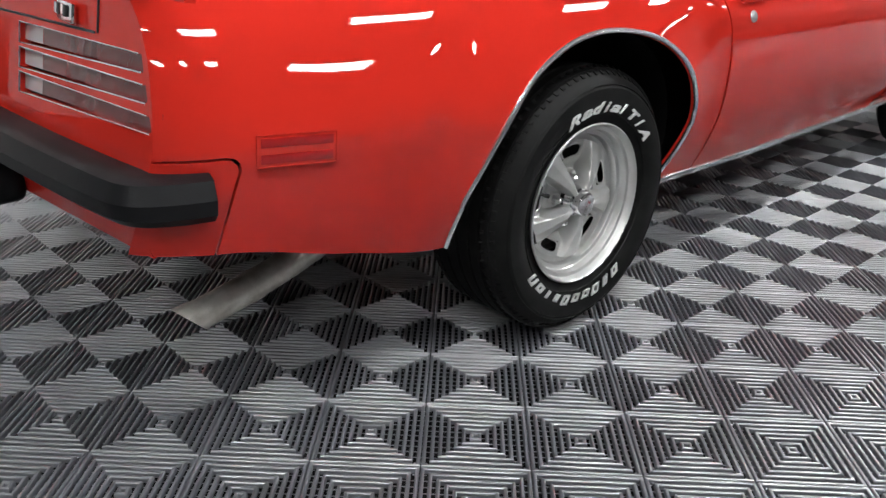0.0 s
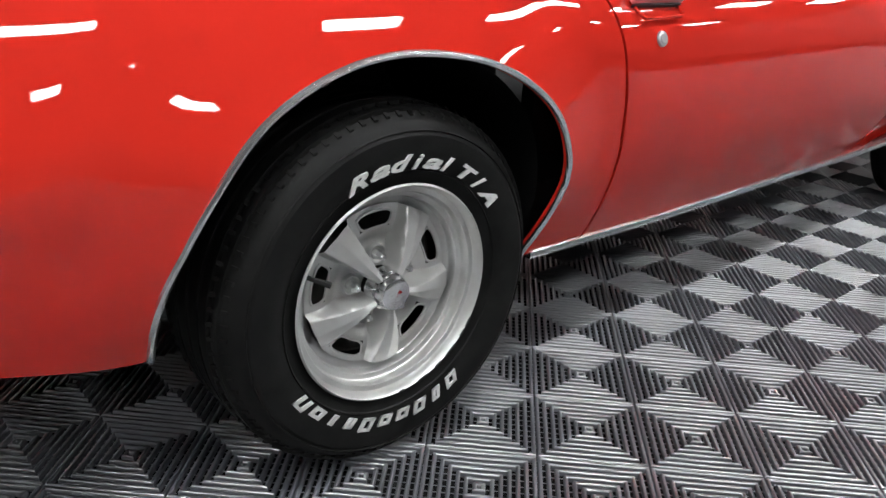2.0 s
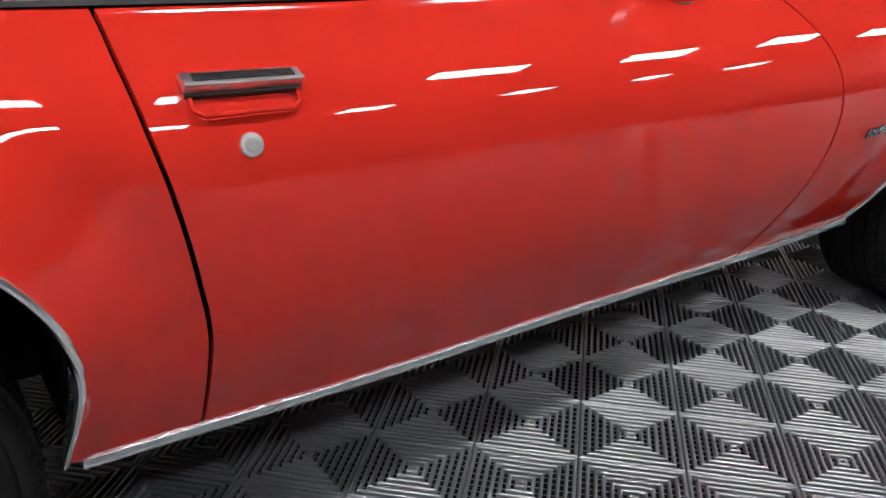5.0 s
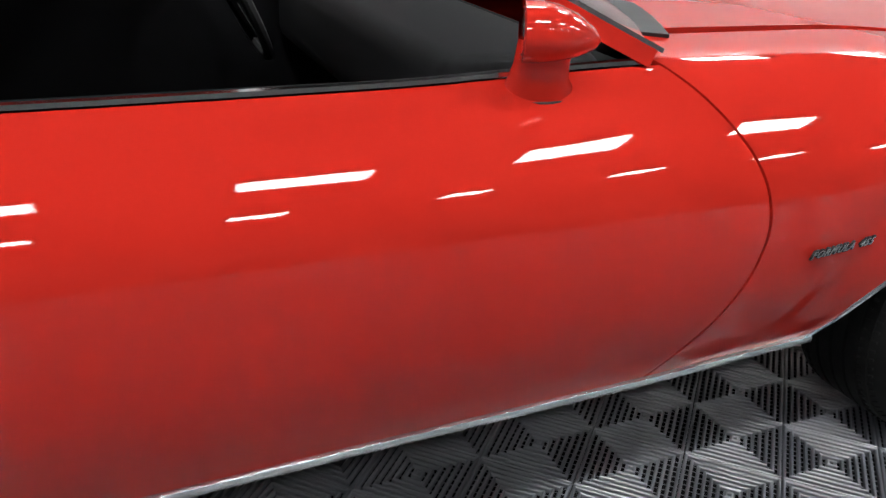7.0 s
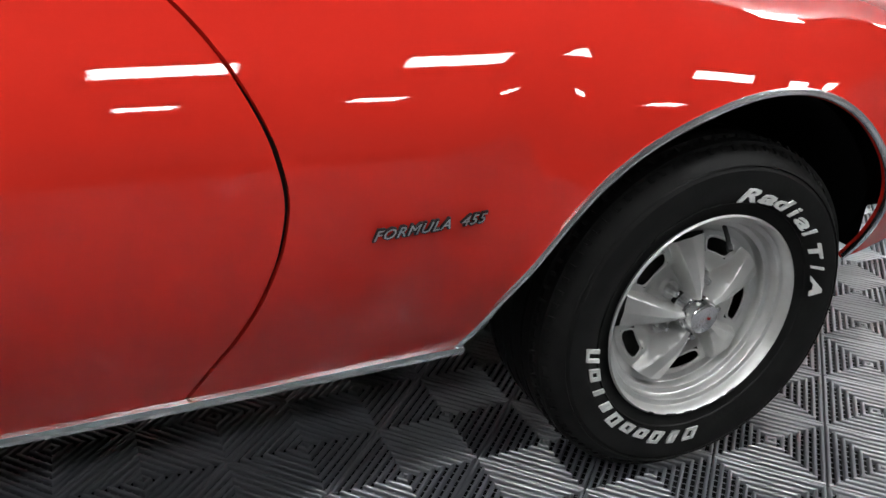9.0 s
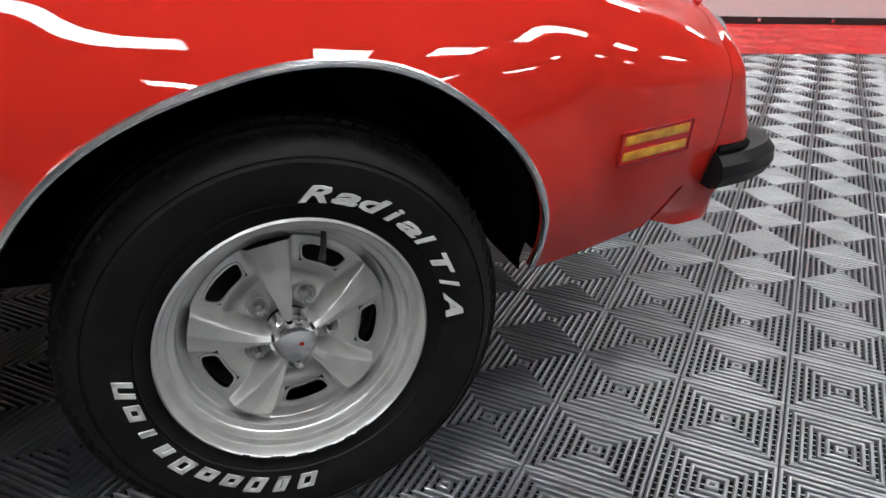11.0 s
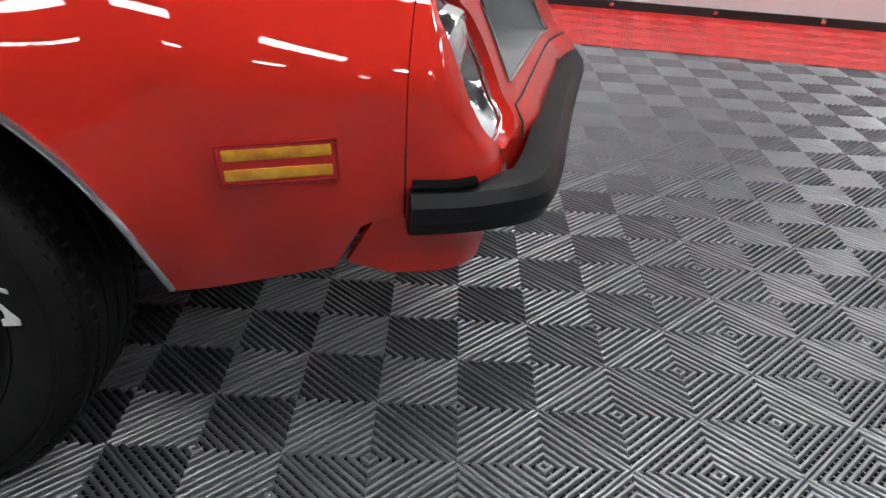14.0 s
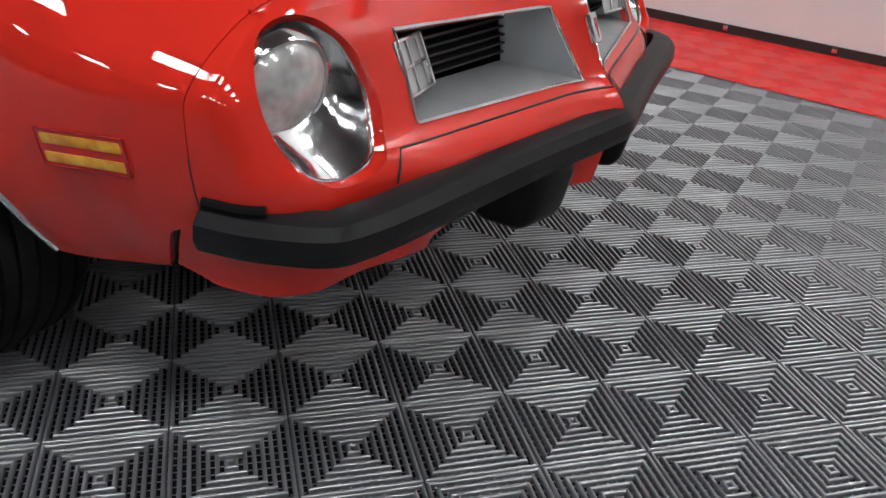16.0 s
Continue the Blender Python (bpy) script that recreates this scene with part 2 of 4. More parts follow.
def bay_light(x, y, length=.98, wide=.60):
    """A hanging bay light: white hood, six tubes."""
    root = tagged(empty("bay_light"), "white hanging bay light with six fluorescent tubes", "ceiling light", "bay lights in rows")
    root.location = (x, y, LIGHT_Z)
    bm = bmesh.new()
    lo = [bm.verts.new((sx * (length / 2 + .02), sy * (wide / 2 + .02), -.02)) for sx, sy in ((-1, -1), (1, -1), (1, 1), (-1, 1))]
    hi = [bm.verts.new((sx * (length / 2 - .02), sy * (wide / 2 - .08), .08)) for sx, sy in ((-1, -1), (1, -1), (1, 1), (-1, 1))]
    bm.faces.new(hi)
    for k in range(4):
        bm.faces.new((lo[k], lo[(k + 1) % 4], hi[(k + 1) % 4], hi[k]))
    part("hood", bm, WALLW, root, smooth=False)
    for k in range(6):
        t = lathe("tube", [(0, -length / 2 + .02), (.034, -length / 2 + .02), (.034, length / 2 - .02), (0, length / 2 - .02)], LAMP, root, 10)
        t.matrix_basis = pose(0, (k - 2.5) * wide / 6, 0, 0, 0, 90)
    for sx in (-1, 1):
        tube("hanger", [(sx * length * .35, 0, .08), (sx * length * .35, 0, CEIL - LIGHT_Z)], .004, CHROME, root, 6)
    return root


for y, length, xs in LIGHTS:
    first = bay_light(xs[0], y, length)
    for x in xs[1:]:
        copy_thing(first, pose(x, y, LIGHT_Z))


# ---------------------------------------------------------------- the car's form
YC = 0.89            # the car's centre line
STATIONS = [-1.10, -1.03, -0.95, -0.7, -0.42, 0.0, 0.42, 0.8, 1.3, 1.8, 2.3, 2.75, 3.2, 3.45, 3.62]
SILL_Y = [.21, .12, .085, .07, .06, .055, .055, .055, .06, .065, .085, .09, .10, .12, .16]
SILL_Z = [.43, .435, .43, .37, .315, .31, .31, .307, .312, .315, .316, .33, .362, .412, .44]
WIDE_Y = [.20, .108, .070, .028, -.002, -.026, -.036, -.04, -.04, -.037, -.034, -.028, .008, .052, .11]
C4 = [(.22, .76), (.148, .765), (.115, .77), (.085, .772), (.052, .775), (.016, .778), (-.022, .775), (-.026, .77), (-.026, .77), (-.022, .77), (-.02, .765), (-.016, .76), (.022, .745), (.062, .72), (.12, .70)]
C5 = [(.27, .835), (.20, .845), (.18, .848), (.155, .853), (.125, .857), (.082, .86), (.038, .85), (.034, .847), (.034, .847), (.036, .85), (.044, .852), (.052, .84), (.085, .815), (.125, .775), (.18, .745)]
C6 = [(.34, .89), (.29, .905), (.275, .908), (.255, .913), (.235, .916), (.20, .917), (.152, .913), (.146, .912), (.143, .915), (.143, .931), (.15, .927), (.155, .895), (.175, .857), (.205, .812), (.25, .775)]
TOP = [.93, .94, .945, .95, .955, .955, .955, .96, .965, .985, .985, .965, .93, .875, .80]
_tab = np.array([[SILL_Y[i], SILL_Z[i], WIDE_Y[i], *C4[i], *C5[i], *C6[i], TOP[i]] for i in range(len(STATIONS))])


def _slopes(x, y):
    h, d = np.diff(x)[:, None], np.diff(y, axis=0) / np.diff(x)[:, None]
    w1, w2 = 2 * h[1:] + h[:-1], h[1:] + 2 * h[:-1]
    with np.errstate(divide="ignore", invalid="ignore"):
        mid = np.where(d[:-1] * d[1:] > 0, (w1 + w2) / (w1 / d[:-1] + w2 / d[1:]), 0.0)
    return np.vstack([d[:1], mid, d[-1:]])


_sx = np.array(STATIONS)
_sm = _slopes(_sx, _tab)


def section(x):
    x = min(max(x, _sx[0]), _sx[-1])
    i = min(max(int(np.searchsorted(_sx, x)) - 1, 0), len(_sx) - 2)
    h = _sx[i + 1] - _sx[i]
    t = (x - _sx[i]) / h
    r = (1 + 2 * t) * (1 - t) ** 2 * _tab[i] + t * (1 - t) ** 2 * h * _sm[i] + t * t * (3 - 2 * t) * _tab[i + 1] + t * t * (t - 1) * h * _sm[i + 1]
    y0, z0, yw, y4, z4, y5, z5, y6, z6, top = r
    zw = float(np.interp(x, (-1.0, -.2, .5), (.64, .645, .665)))
    p = [(y0, z0), (y0 + .47 * (yw - y0), z0 + .27 * (zw - z0)), (y0 + .86 * (yw - y0), z0 + .62 * (zw - z0)), (yw, zw), (y4, z4), (y5, z5), (y6, z6)]
    p += [(y6 + .14, z6 + .45 * (top - z6)), (YC - .3, z6 + .86 * (top - z6)), (YC, top)]
    return p


_cache = {}


def body(x, s):
    """The car's skin: x along it, s from the sill (0) by the widest line (3) and the shoulder (6) to the centre line (9)."""
    key = round(x, 5)
    if key not in _cache:
        _cache[key] = section(x)
    y, z = catmull(_cache[key], s)
    if s < 6.5 and (-.75 < x < .75 or 1.95 < x < 3.5):
        y += flare(x, z)
    return np.array([x, y, z])


def flare(x, z):
    """The wheel arches' lips stand proud of a shallow hollow round them."""
    d = max(0.0, (out_rear if x < 1.3 else out_front)((x, 0, z)))
    if d > .26:
        return 0.0
    k = min(1, max(0, (z - .34) / .16))
    return k * (.009 * math.exp(-((d - .13) / .055) ** 2) - .013 * max(0, 1 - d / .10) ** 2)


def on_side(x, z, out=0.0):
    """The place on the flank at this height and the way outwards."""
    lo, hi = 0.0, 6.0
    for _ in range(30):
        s = (lo + hi) / 2
        if body(x, s)[2] < z:
            lo = s
        else:
            hi = s
    p = Vector(body(x, s))
    n = (Vector(body(x + .01, s)) - p).cross(Vector(body(x, s + .05)) - p).normalized()
    n = -n if n.y > 0 else n
    return p + n * out, n


def arch_line(points, n=120):
    """A wheel arch's edge, evened out."""
    p = np.array(smooth_line(points, 160))
    mid = np.array([(p[0, 0] + p[-1, 0]) / 2, .40])
    if mid[0] > 1:
        p = mid + (p - mid) * (1 + .045 * np.clip((p[:, 1:] - .36) / .2, 0, 1))
        p[:, 0] -= .018 * np.clip((2.66 - p[:, 0]) / .15, 0, 1) * np.clip((p[:, 1] - .33) / .1, 0, 1)
    else:
        p[:, 0] -= .014 * np.clip((p[:, 1] - .32) / .08, 0, 1)
    d = np.r_[0, np.cumsum(np.hypot(*np.diff(p, axis=0).T))]
    u = np.linspace(0, d[-1], n)
    p = np.stack([np.interp(u, d, p[:, 0]), np.interp(u, d, p[:, 1])], 1)
    for _ in range(14):
        p[1:-1] = .25 * p[:-2] + .5 * p[1:-1] + .25 * p[2:]
    return p


def outline(points):
    """How far (x, z) lies outside a wheel arch given by points round its middle."""
    pts = arch_line(points)
    mx, mz = (pts[0, 0] + pts[-1, 0]) / 2, 0.40
    ang = np.arctan2(pts[:, 1] - mz, pts[:, 0] - mx)
    ang = np.unwrap(ang)
    rad = np.hypot(pts[:, 0] - mx, pts[:, 1] - mz)
    if ang[0] > ang[-1]:
        ang, rad = ang[::-1], rad[::-1]
    ang = ang - 2 * math.pi * round((ang.mean() - math.pi / 2) / (2 * math.pi))

    def far(p):
        a = math.atan2(p[2] - mz, p[0] - mx)
        if a < -math.pi / 2:
            a += 2 * math.pi
        return math.hypot(p[2] - mz, p[0] - mx) - float(np.interp(a, ang, rad))
    return far


REAR_ARCH = [(-.425, .22), (-.422, .315), (-.398, .452), (-.319, .606), (-.245, .683), (-.119, .741), (0, .762), (.1, .756), (.2, .733), (.308, .668), (.362, .605), (.396, .537), (.404, .469), (.389, .394), (.365, .32), (.34, .22)]
FRONT_ARCH = [(2.25, .22), (2.29, .315), (2.348, .434), (2.435, .577), (2.489, .639), (2.576, .698), (2.69, .738), (2.794, .75), (2.887, .739), (2.96, .706), (3.02, .662), (3.073, .612), (3.118, .55), (3.15, .489), (3.172, .42), (3.185, .35), (3.19, .22)]
out_rear, out_front = outline(REAR_ARCH), outline(FRONT_ARCH)
_dr = np.array([(.30, .556), (.368, .559), (.472, .562), (.595, .545), (.707, .522), (.80, .501), (.88, .492), (.95, .494)])
_df = np.array([(.30, 1.83), (.33, 1.85), (.392, 1.883), (.443, 1.915), (.51, 1.949), (.60, 1.978), (.66, 1.985), (.724, 1.974), (.79, 1.948), (.85, 1.912), (.90, 1.868), (.96, 1.79)])
_df[:, 1] -= .006
_drz = np.linspace(.3, .95, 60)
_dfz = np.linspace(.3, .96, 60)


def _resample(tab, zs):
    m = _slopes(tab[:, 0], tab[:, 1:])[:, 0]
    out = []
    for z in zs:
        i = min(max(int(np.searchsorted(tab[:, 0], z)) - 1, 0), len(tab) - 2)
        h = tab[i + 1, 0] - tab[i, 0]
        t = (z - tab[i, 0]) / h
        out.append((1 + 2 * t) * (1 - t) ** 2 * tab[i, 1] + t * (1 - t) ** 2 * h * m[i] + t * t * (3 - 2 * t) * tab[i + 1, 1] + t * t * (t - 1) * h * m[i + 1])
    return np.array(out)


_drx, _dfx = _resample(_dr, _drz), _resample(_df, _dfz)
rear_seam = lambda z: float(np.interp(z, _drz, _drx))
front_seam = lambda z: float(np.interp(z, _dfz, _dfx))
GAP = 0.0035


def tail_x(y, z):
    """The tail panel, which leans forward to its top."""
    return -1.035 - 0.075 * (min(y, 2 * YC - y) - .09) / .8 + 0.16 * (z - .66)


def face_x(y, z):
    """The nose's face, which leans back to its top and comes to a beak."""
    y = min(y, 2 * YC - y)
    x = 3.632 + .145 * ((y - .15) / .74) - .45 * (max(z, .59) - .60)
    beak = max(0.0, 1 - (YC - y) / .10)
    x += .025 * beak ** 1.5
    k = min(1, max(0.0, (.625 - z) / .07))
    x += (.016 + .024 * min(1, max(0, (y - .25) / .12))) * k * k * (3 - 2 * k)
    if z > .735:
        x -= .7 * (z - .735) ** 2 / .1
    if z < .5:
        x -= .02 * min(1, (.5 - z) / .03) + .2 * (.5 - z)
    return x


def nose(u, z):
    """Round the nose from the fender's end (0) to the centre line (1)."""
    a, b = on_level(3.40, z), on_level(3.524, z)
    y4 = b[1] + .165
    reach = face_x(y4, z) - 3.524
    line = [(3.40, a[1]), (3.524, b[1])]
    for q in (.52, 1.02):
        line.append((3.524 + reach * math.sin(q) ** .9, y4 - (y4 - b[1]) * math.cos(q) ** .9))
    line.append((face_x(y4, z), y4))
    line += [(face_x(max(y, y4 + .04 * (k + 1)), z), max(y, y4 + .04 * (k + 1))) for k, y in enumerate((.40, .52, .64, .74, .80, .84, .87, YC))]
    x, y = catmull(line, u * 12)
    return np.array([x, y, z])


_levels = {}


def on_level(x, z):
    key = (x, round(z, 5))
    if key not in _levels:
        _levels[key] = tuple(on_side(x, max(z, section(x)[0][1]))[0])
    return _levels[key]


car = tagged(empty("car"), "glossy red two-door coupe with black rubber bumpers on grey tiles", "car")
SIDES = (None, YC)    # the right side, then its mirror image


def lin(a, b, step):
    return [a + (b - a) * k / max(1, round((b - a) / step)) for k in range(max(1, round((b - a) / step)) + 1)]


LOW = lin(0, 6, .12)
# the rear glass and cabin open the skin between these two


def valance_edge(p, r=.035):
    """Above 0 outside the round-cornered rear valance."""
    a, b = p[2] - .612, p[0] + .905 + .30 * max(0, .61 - p[2])
    return math.hypot(a + r, b + r) - r if a > -r and b > -r else max(a, b)


for side in SIDES:
    clipped("quarter_panel", body, lin(-1.10, .60, .02), lin(0, 7, .12), [out_rear, lambda p: rear_seam(p[2]) - GAP - p[0], lambda p: p[0] - tail_x(p[1], p[2]),
            valance_edge], RED, car, mirror=side)
    clipped("rear_valance", body, lin(-1.10, -.84, .01), lin(0, 4, .1), [lambda p: p[0] - tail_x(p[1], p[2]), lambda p: -.005 - valance_edge(p)], RED, car, mirror=side)
    clipped("door", body, lin(.46, 2.02, .02), LOW, [lambda p: p[0] - rear_seam(p[2]) - GAP, lambda p: front_seam(p[2]) - GAP - p[0]], RED, car, mirror=side)
    clipped("front_fender", body, lin(1.76, 3.56, .02), lin(0, 7, .12), [out_front, lambda p: p[0] - front_seam(p[2]) - GAP, lambda p: 3.5240 - p[0],
            lambda p: max(p[2] - .497, (3.468 + .5 * (p[2] - .497)) - p[0]), lambda p: .32 - p[1]], RED, car, mirror=side)


def superell(y, z, cy, cz, a, b, turn=0.0, e=2.6):
    """Above 0 outside a soft-cornered opening."""
    c, s = math.cos(turn), math.sin(turn)
    u, v = c * (y - cy) + s * (z - cz), -s * (y - cy) + c * (z - cz)
    return (abs(u / a) ** e + abs(v / b) ** e) ** (1 / e) - 1


HL = (.243, .677, .101, .111)                 # the headlight's opening


def out_lamp(p):
    return superell(p[1], p[2], *HL, 0.2, 2.15)


# the grille's opening: a slanted four-sided hole
GRILLE = [(.405, .618), (.838, .612), (.806, .742), (.415, .750)]


def out_grille(p):
    best = -9.0
    for (ay, az), (by, bz) in zip(GRILLE, GRILLE[1:] + GRILLE[:1]):
        n = math.hypot(by - ay, bz - az)
        best = max(best, ((bz - az) * (p[1] - ay) - (by - ay) * (p[2] - az)) / n)
    return best


def hood_keep(p):
    return p[0] - 1.95 - .12 * ((min(p[1], 2 * YC - p[1]) - .3) / .59)


for side in SIDES:
    clipped("nose_cap", nose, lin(0, 1, .008), lin(.47, .79, .008), [lambda p: p[0] - 3.5255, out_lamp, out_grille], RED, car, mirror=side, thick=.015)
    clipped("front_valance", nose, lin(0, 1, .012), lin(.34, .5, .01), [lambda p: p[0] - (3.481 + .5 * (p[2] - .497)), lambda p: p[2] - max(.394, .420 - .35 * (p[0] - 3.43)),
            lambda p: superell(p[1], p[2], .60, .40, .17, .035)], RED, car, mirror=side)
    clipped("hood_half", body, lin(1.9, 3.62, .04), lin(6.95, 9, .1), [hood_keep, lambda p: p[1] - .323, lambda p: 3.5242 - p[0]], RED, car, mirror=side)
    # behind the openings
    clipped("valance_duct", lambda u, v: (face_x(u, .45) - .24, u, v), lin(.38, .82, .05), lin(.33, .47, .03), [], DARK, car, thick=0, mirror=side)


def tail_pt(y, z):
    return np.array([tail_x(y, z), y, z])


def in_tail(p):
    """Inside the body's outline at the tail."""
    if p[2] < .87:
        return p[1] - on_side(max(p[0], -1.1), max(p[2], .46))[0][1] - .001
    return .895 + .02 * (p[1] - .3) - p[2]


TAIL_BANDS = [(.655, .683), (.703, .731), (.751, .779)]


def out_tail(p):
    y = min(p[1], 2 * YC - p[1])
    v = .02 * (y - .1)
    best = 9.0
    for lo, hi in TAIL_BANDS:
        best = min(best, max(.122 + .35 * (p[2] - .655) - y, y - .625, lo - v - p[2], p[2] - hi - v * .2))
    return best


tail = clipped("tail_panel", tail_pt, lin(.05, 2 * YC - .05, .012), lin(.60, .91, .006), [lambda p: in_tail((p[0], min(p[1], 2 * YC - p[1]), p[2])), out_tail], RED, car, flip=True, thick=.02, label="red tail panel with slotted lamp openings")
clipped("rear_lower_panel", lambda y, z: tail_pt(y, z) + np.array([.35 * max(0, .50 - z), 0, 0]), lin(.08, 2 * YC - .08, .03), lin(.43, .603, .02), [lambda p: in_tail((p[0], min(p[1], 2 * YC - p[1]), p[2]))], RED, car, flip=True)
clipped("trunk_lid", body, lin(-1.06, -.25, .05), lin(6.95, 9, .2), [lambda p: p[0] - tail_x(p[1], .90)], RED, car)
clipped("trunk_lid", body, lin(-1.06, -.25, .05), lin(6.95, 9, .2), [lambda p: p[0] - tail_x(p[1], .90)], RED, car, mirror=YC)
for flip_y in (False, True):
    for lo, hi in TAIL_BANDS:
        def lens(name, a, b, mat, text):
            n = 14
            pts = [(a + (b - a) * k / n) for k in range(n + 1)]
            verts, faces = [], []
            for k, y in enumerate(pts):
                for z in (lo - .006, hi + .006):
                    verts.append((tail_x(y, z) + .012, 2 * YC - y if flip_y else y, z))
            faces = [(2 * k, 2 * k + 1, 2 * k + 3, 2 * k + 2) if not flip_y else (2 * k + 2, 2 * k + 3, 2 * k + 1, 2 * k) for k in range(n)]
            return add_mesh(name, verts, faces, mat, car, label=text)
        lens("tail_lamp", .112 + .35 * (lo - .655), .547, TAIL, "dull red tail lamp band")
        lens("reversing_lamp", .548, .64, REVERSE, "clear reversing lamp")
        for z in (lo, hi):
            tube("lamp_trim", [(tail_x(y, z) - .001, 2 * YC - y if flip_y else y, z - .02 * (y - .1) * (1 if z == lo else -.2)) for y in lin(.128 + .35 * (z - .655), .622, .06)], .0014, CHROME, car, 6)
        tube("lamp_trim", [(tail_x(.622, z) - .001, 2 * YC - .622 if flip_y else .622, z) for z in (lo - .01, hi)], .0014, CHROME, car, 6)

# seam and lock of the boot, the plate in the middle of the tail
tube("boot_seam", [(tail_x(y, .795) - .0005, y, .795) for y in lin(.32, 2 * YC - .32, .1)], .0025, TRIM, car, 6)
for y in (.31, 2 * YC - .31):
    tube("boot_seam", [(tail_x(y, z) - .0005, y, z) for z in (.795, .83, .87)], .0025, TRIM, car, 6)
emb = part("tail_emblem", box_bm((-.004, -.055, -.018), (.006, .055, .018), .003), CHROME, car, "worn chrome tail emblem in a raised frame")
emb.matrix_basis = pose(tail_x(.43, .83) - .004, .43, .82, 0, 8, -5)
for k in range(4):
    bit = part("emblem_bar", box_bm((-.007, -.008, -.010), (-.003, .008, .011), .002), CHROME if k % 2 else TRIM, emb)
    bit.location = (-.002, -.03 + .02 * k, .002)
plate = part("number_plate", box_bm((-.003, -.155, -.078), (.003, .155, .078), .004), WHITE, car, "white number plate with dark bars")
plate.matrix_basis = pose(tail_x(YC, .69) - .012, YC, .70, 0, 6, 0)
part("plate_frame", box_bm((-.005, -.16, -.083), (-.002, .16, -.074), .001), CHROME, plate)
part("plate_frame", box_bm((-.005, -.16, .074), (-.002, .16, .083), .001), CHROME, plate)
for k in range(6):
    bar = part("plate_bar", box_bm((-.0055, -.012, -.036), (-.003, .012, .036), .001), TRIM, plate)
    bar.location = (0, -.115 + .046 * k, -.008)
part("plate_bar", box_bm((-.0055, -.09, .05), (-.003, .09, .064), .001), TRIM, plate)


# ---------------------------------------------------------------- bumpers
def bumper(name, path, profile, label):
    """A rubber bar along a plan path of (x, y, z of its middle)."""
    full = [Vector(p) for p in path] + [Vector((p[0], 2 * YC - p[1], p[2])) for p in reversed(path[:-1])]
    return sweep(name, profile, full, BUMPER, car, label=label, angle=24)


_front = [Vector(catmull([(3.530, .090, .519), (3.60, .106, .519), (3.655, .130, .519), (3.688, .150, .519), (3.706, .170, .519), (3.717, .20, .520), (3.727, .24, .520), (3.744, .33, .522), (3.784, .58, .525), (3.822, .78, .527), (3.838, .86, .528), (3.842, YC, .528)], 11 * k / 66)) for k in range(67)]
_prof = [(-.012, -.034), (.004, -.037), (.020, -.030), (.029, -.010), (.026, .012), (.012, .028), (-.006, .034), (-.034, .032), (-.034, -.030)]
bumper("front_bumper", _front, _prof, "black rubber front bumper bar with scuffs")
_rear = [Vector(catmull([(-.972, .062, .540), (-1.02, .072, .541), (-1.07, .09, .543), (-1.092, .115, .544), (-1.102, .15, .545), (-1.117, .24, .548), (-1.142, .45, .553), (-1.16, .7, .557), (-1.165, YC, .558)], 8 * k / 49)) for k in range(50)]
bumper("rear_bumper", _rear, [(-a, b) for a, b in reversed([(-.012, -.027), (.012, -.030), (.030, -.014), (.034, .014), (.018, .044), (-.004, .050), (-.05, .047), (-.05, -.026)])], "black rubber rear bumper bar")
for y in (.672, 2 * YC - .672):
    bm = box_bm((3.69, y - (.05 if y < YC else .075), .365), (3.81, y + (.075 if y < YC else .05), .50), .03, 3)
    for v in bm.verts:
        v.co.x += .2 * (-(abs(v.co.y - YC) - .235)) - .3 * max(0, .45 - v.co.z)
    part("bumper_guard", bm, BUMPER, car, "black rubber bumper guard below the bar")
    bm = box_bm((-1.19, y - .05, .41), (-1.10, y + .05, .51), .025, 3)
    part("bumper_guard", bm, BUMPER, car, "black rubber bumper guard below the bar")
# a near-black tube on the skin draws the shaded gap above each bumper end
for side in SIDES:
    gap_line = [Vector(nose(u, .556)) + Vector((0, -.001, 0)) for u in lin(.092, .19, .0125)]
    tube("recess_shade", [p if side is None else Vector((p.x, 2 * YC - p.y, p.z)) for p in gap_line], .009, DARK, car, 8, "black strip for the shade between nose and bumper end")

# ---------------------------------------------------------------- chrome strips
for side in SIDES:
    def flip(p):
        return p if side is None else Vector((p[0], 2 * YC - p[1], p[2]))
    up = [flip(on_side(x, section(x)[0][1] + .004, .002)[0]) for x in lin(.385, 2.30, .06)]
    w = 1 if side is None else -1
    sweep("rocker_moulding", [(w * .008, -.011), (w * .010, -.004), (w * .008, .003), (w * .002, .007), (w * -.012, .006), (w * -.012, -.012)][::w], up, ALU, car, label="bright metal rocker moulding", angle=20)
    for far, arch, a, b in ((out_rear, REAR_ARCH, 0, 120), (out_front, FRONT_ARCH, 0, 120)):
        ring = []
        for k, p in enumerate(arch_line(arch)):
            if a <= k <= b and p[1] > section(p[0])[0][1] - .002:
                ring.append(flip(on_side(p[0], p[1], .001)[0]))
        tube("arch_moulding", ring, .0065, ALU, car, 8, "thin bright wheel arch moulding")
    # wheel wells
    for x0, arch in ((0.0, REAR_ARCH), (2.751, FRONT_ARCH)):
        line = [p for p in arch_line(arch, 60) if p[1] > .325]
        verts, faces = [], []
        for k, p in enumerate(line):
            for d in (.045, .50):
                verts.append(flip(Vector((x0 + (p[0] - x0) * 1.01, d + max(0, on_side(p[0], max(.34, p[1]))[0][1]), p[1] + .004))))
        faces = [(2 * k, 2 * k + 1, 2 * k + 3, 2 * k + 2) for k in range(len(line) - 1)]
        faces.append(tuple(range(1, 2 * len(line), 2)))
        add_mesh("wheel_well", verts, faces, DARK, car, label="black wheel well")
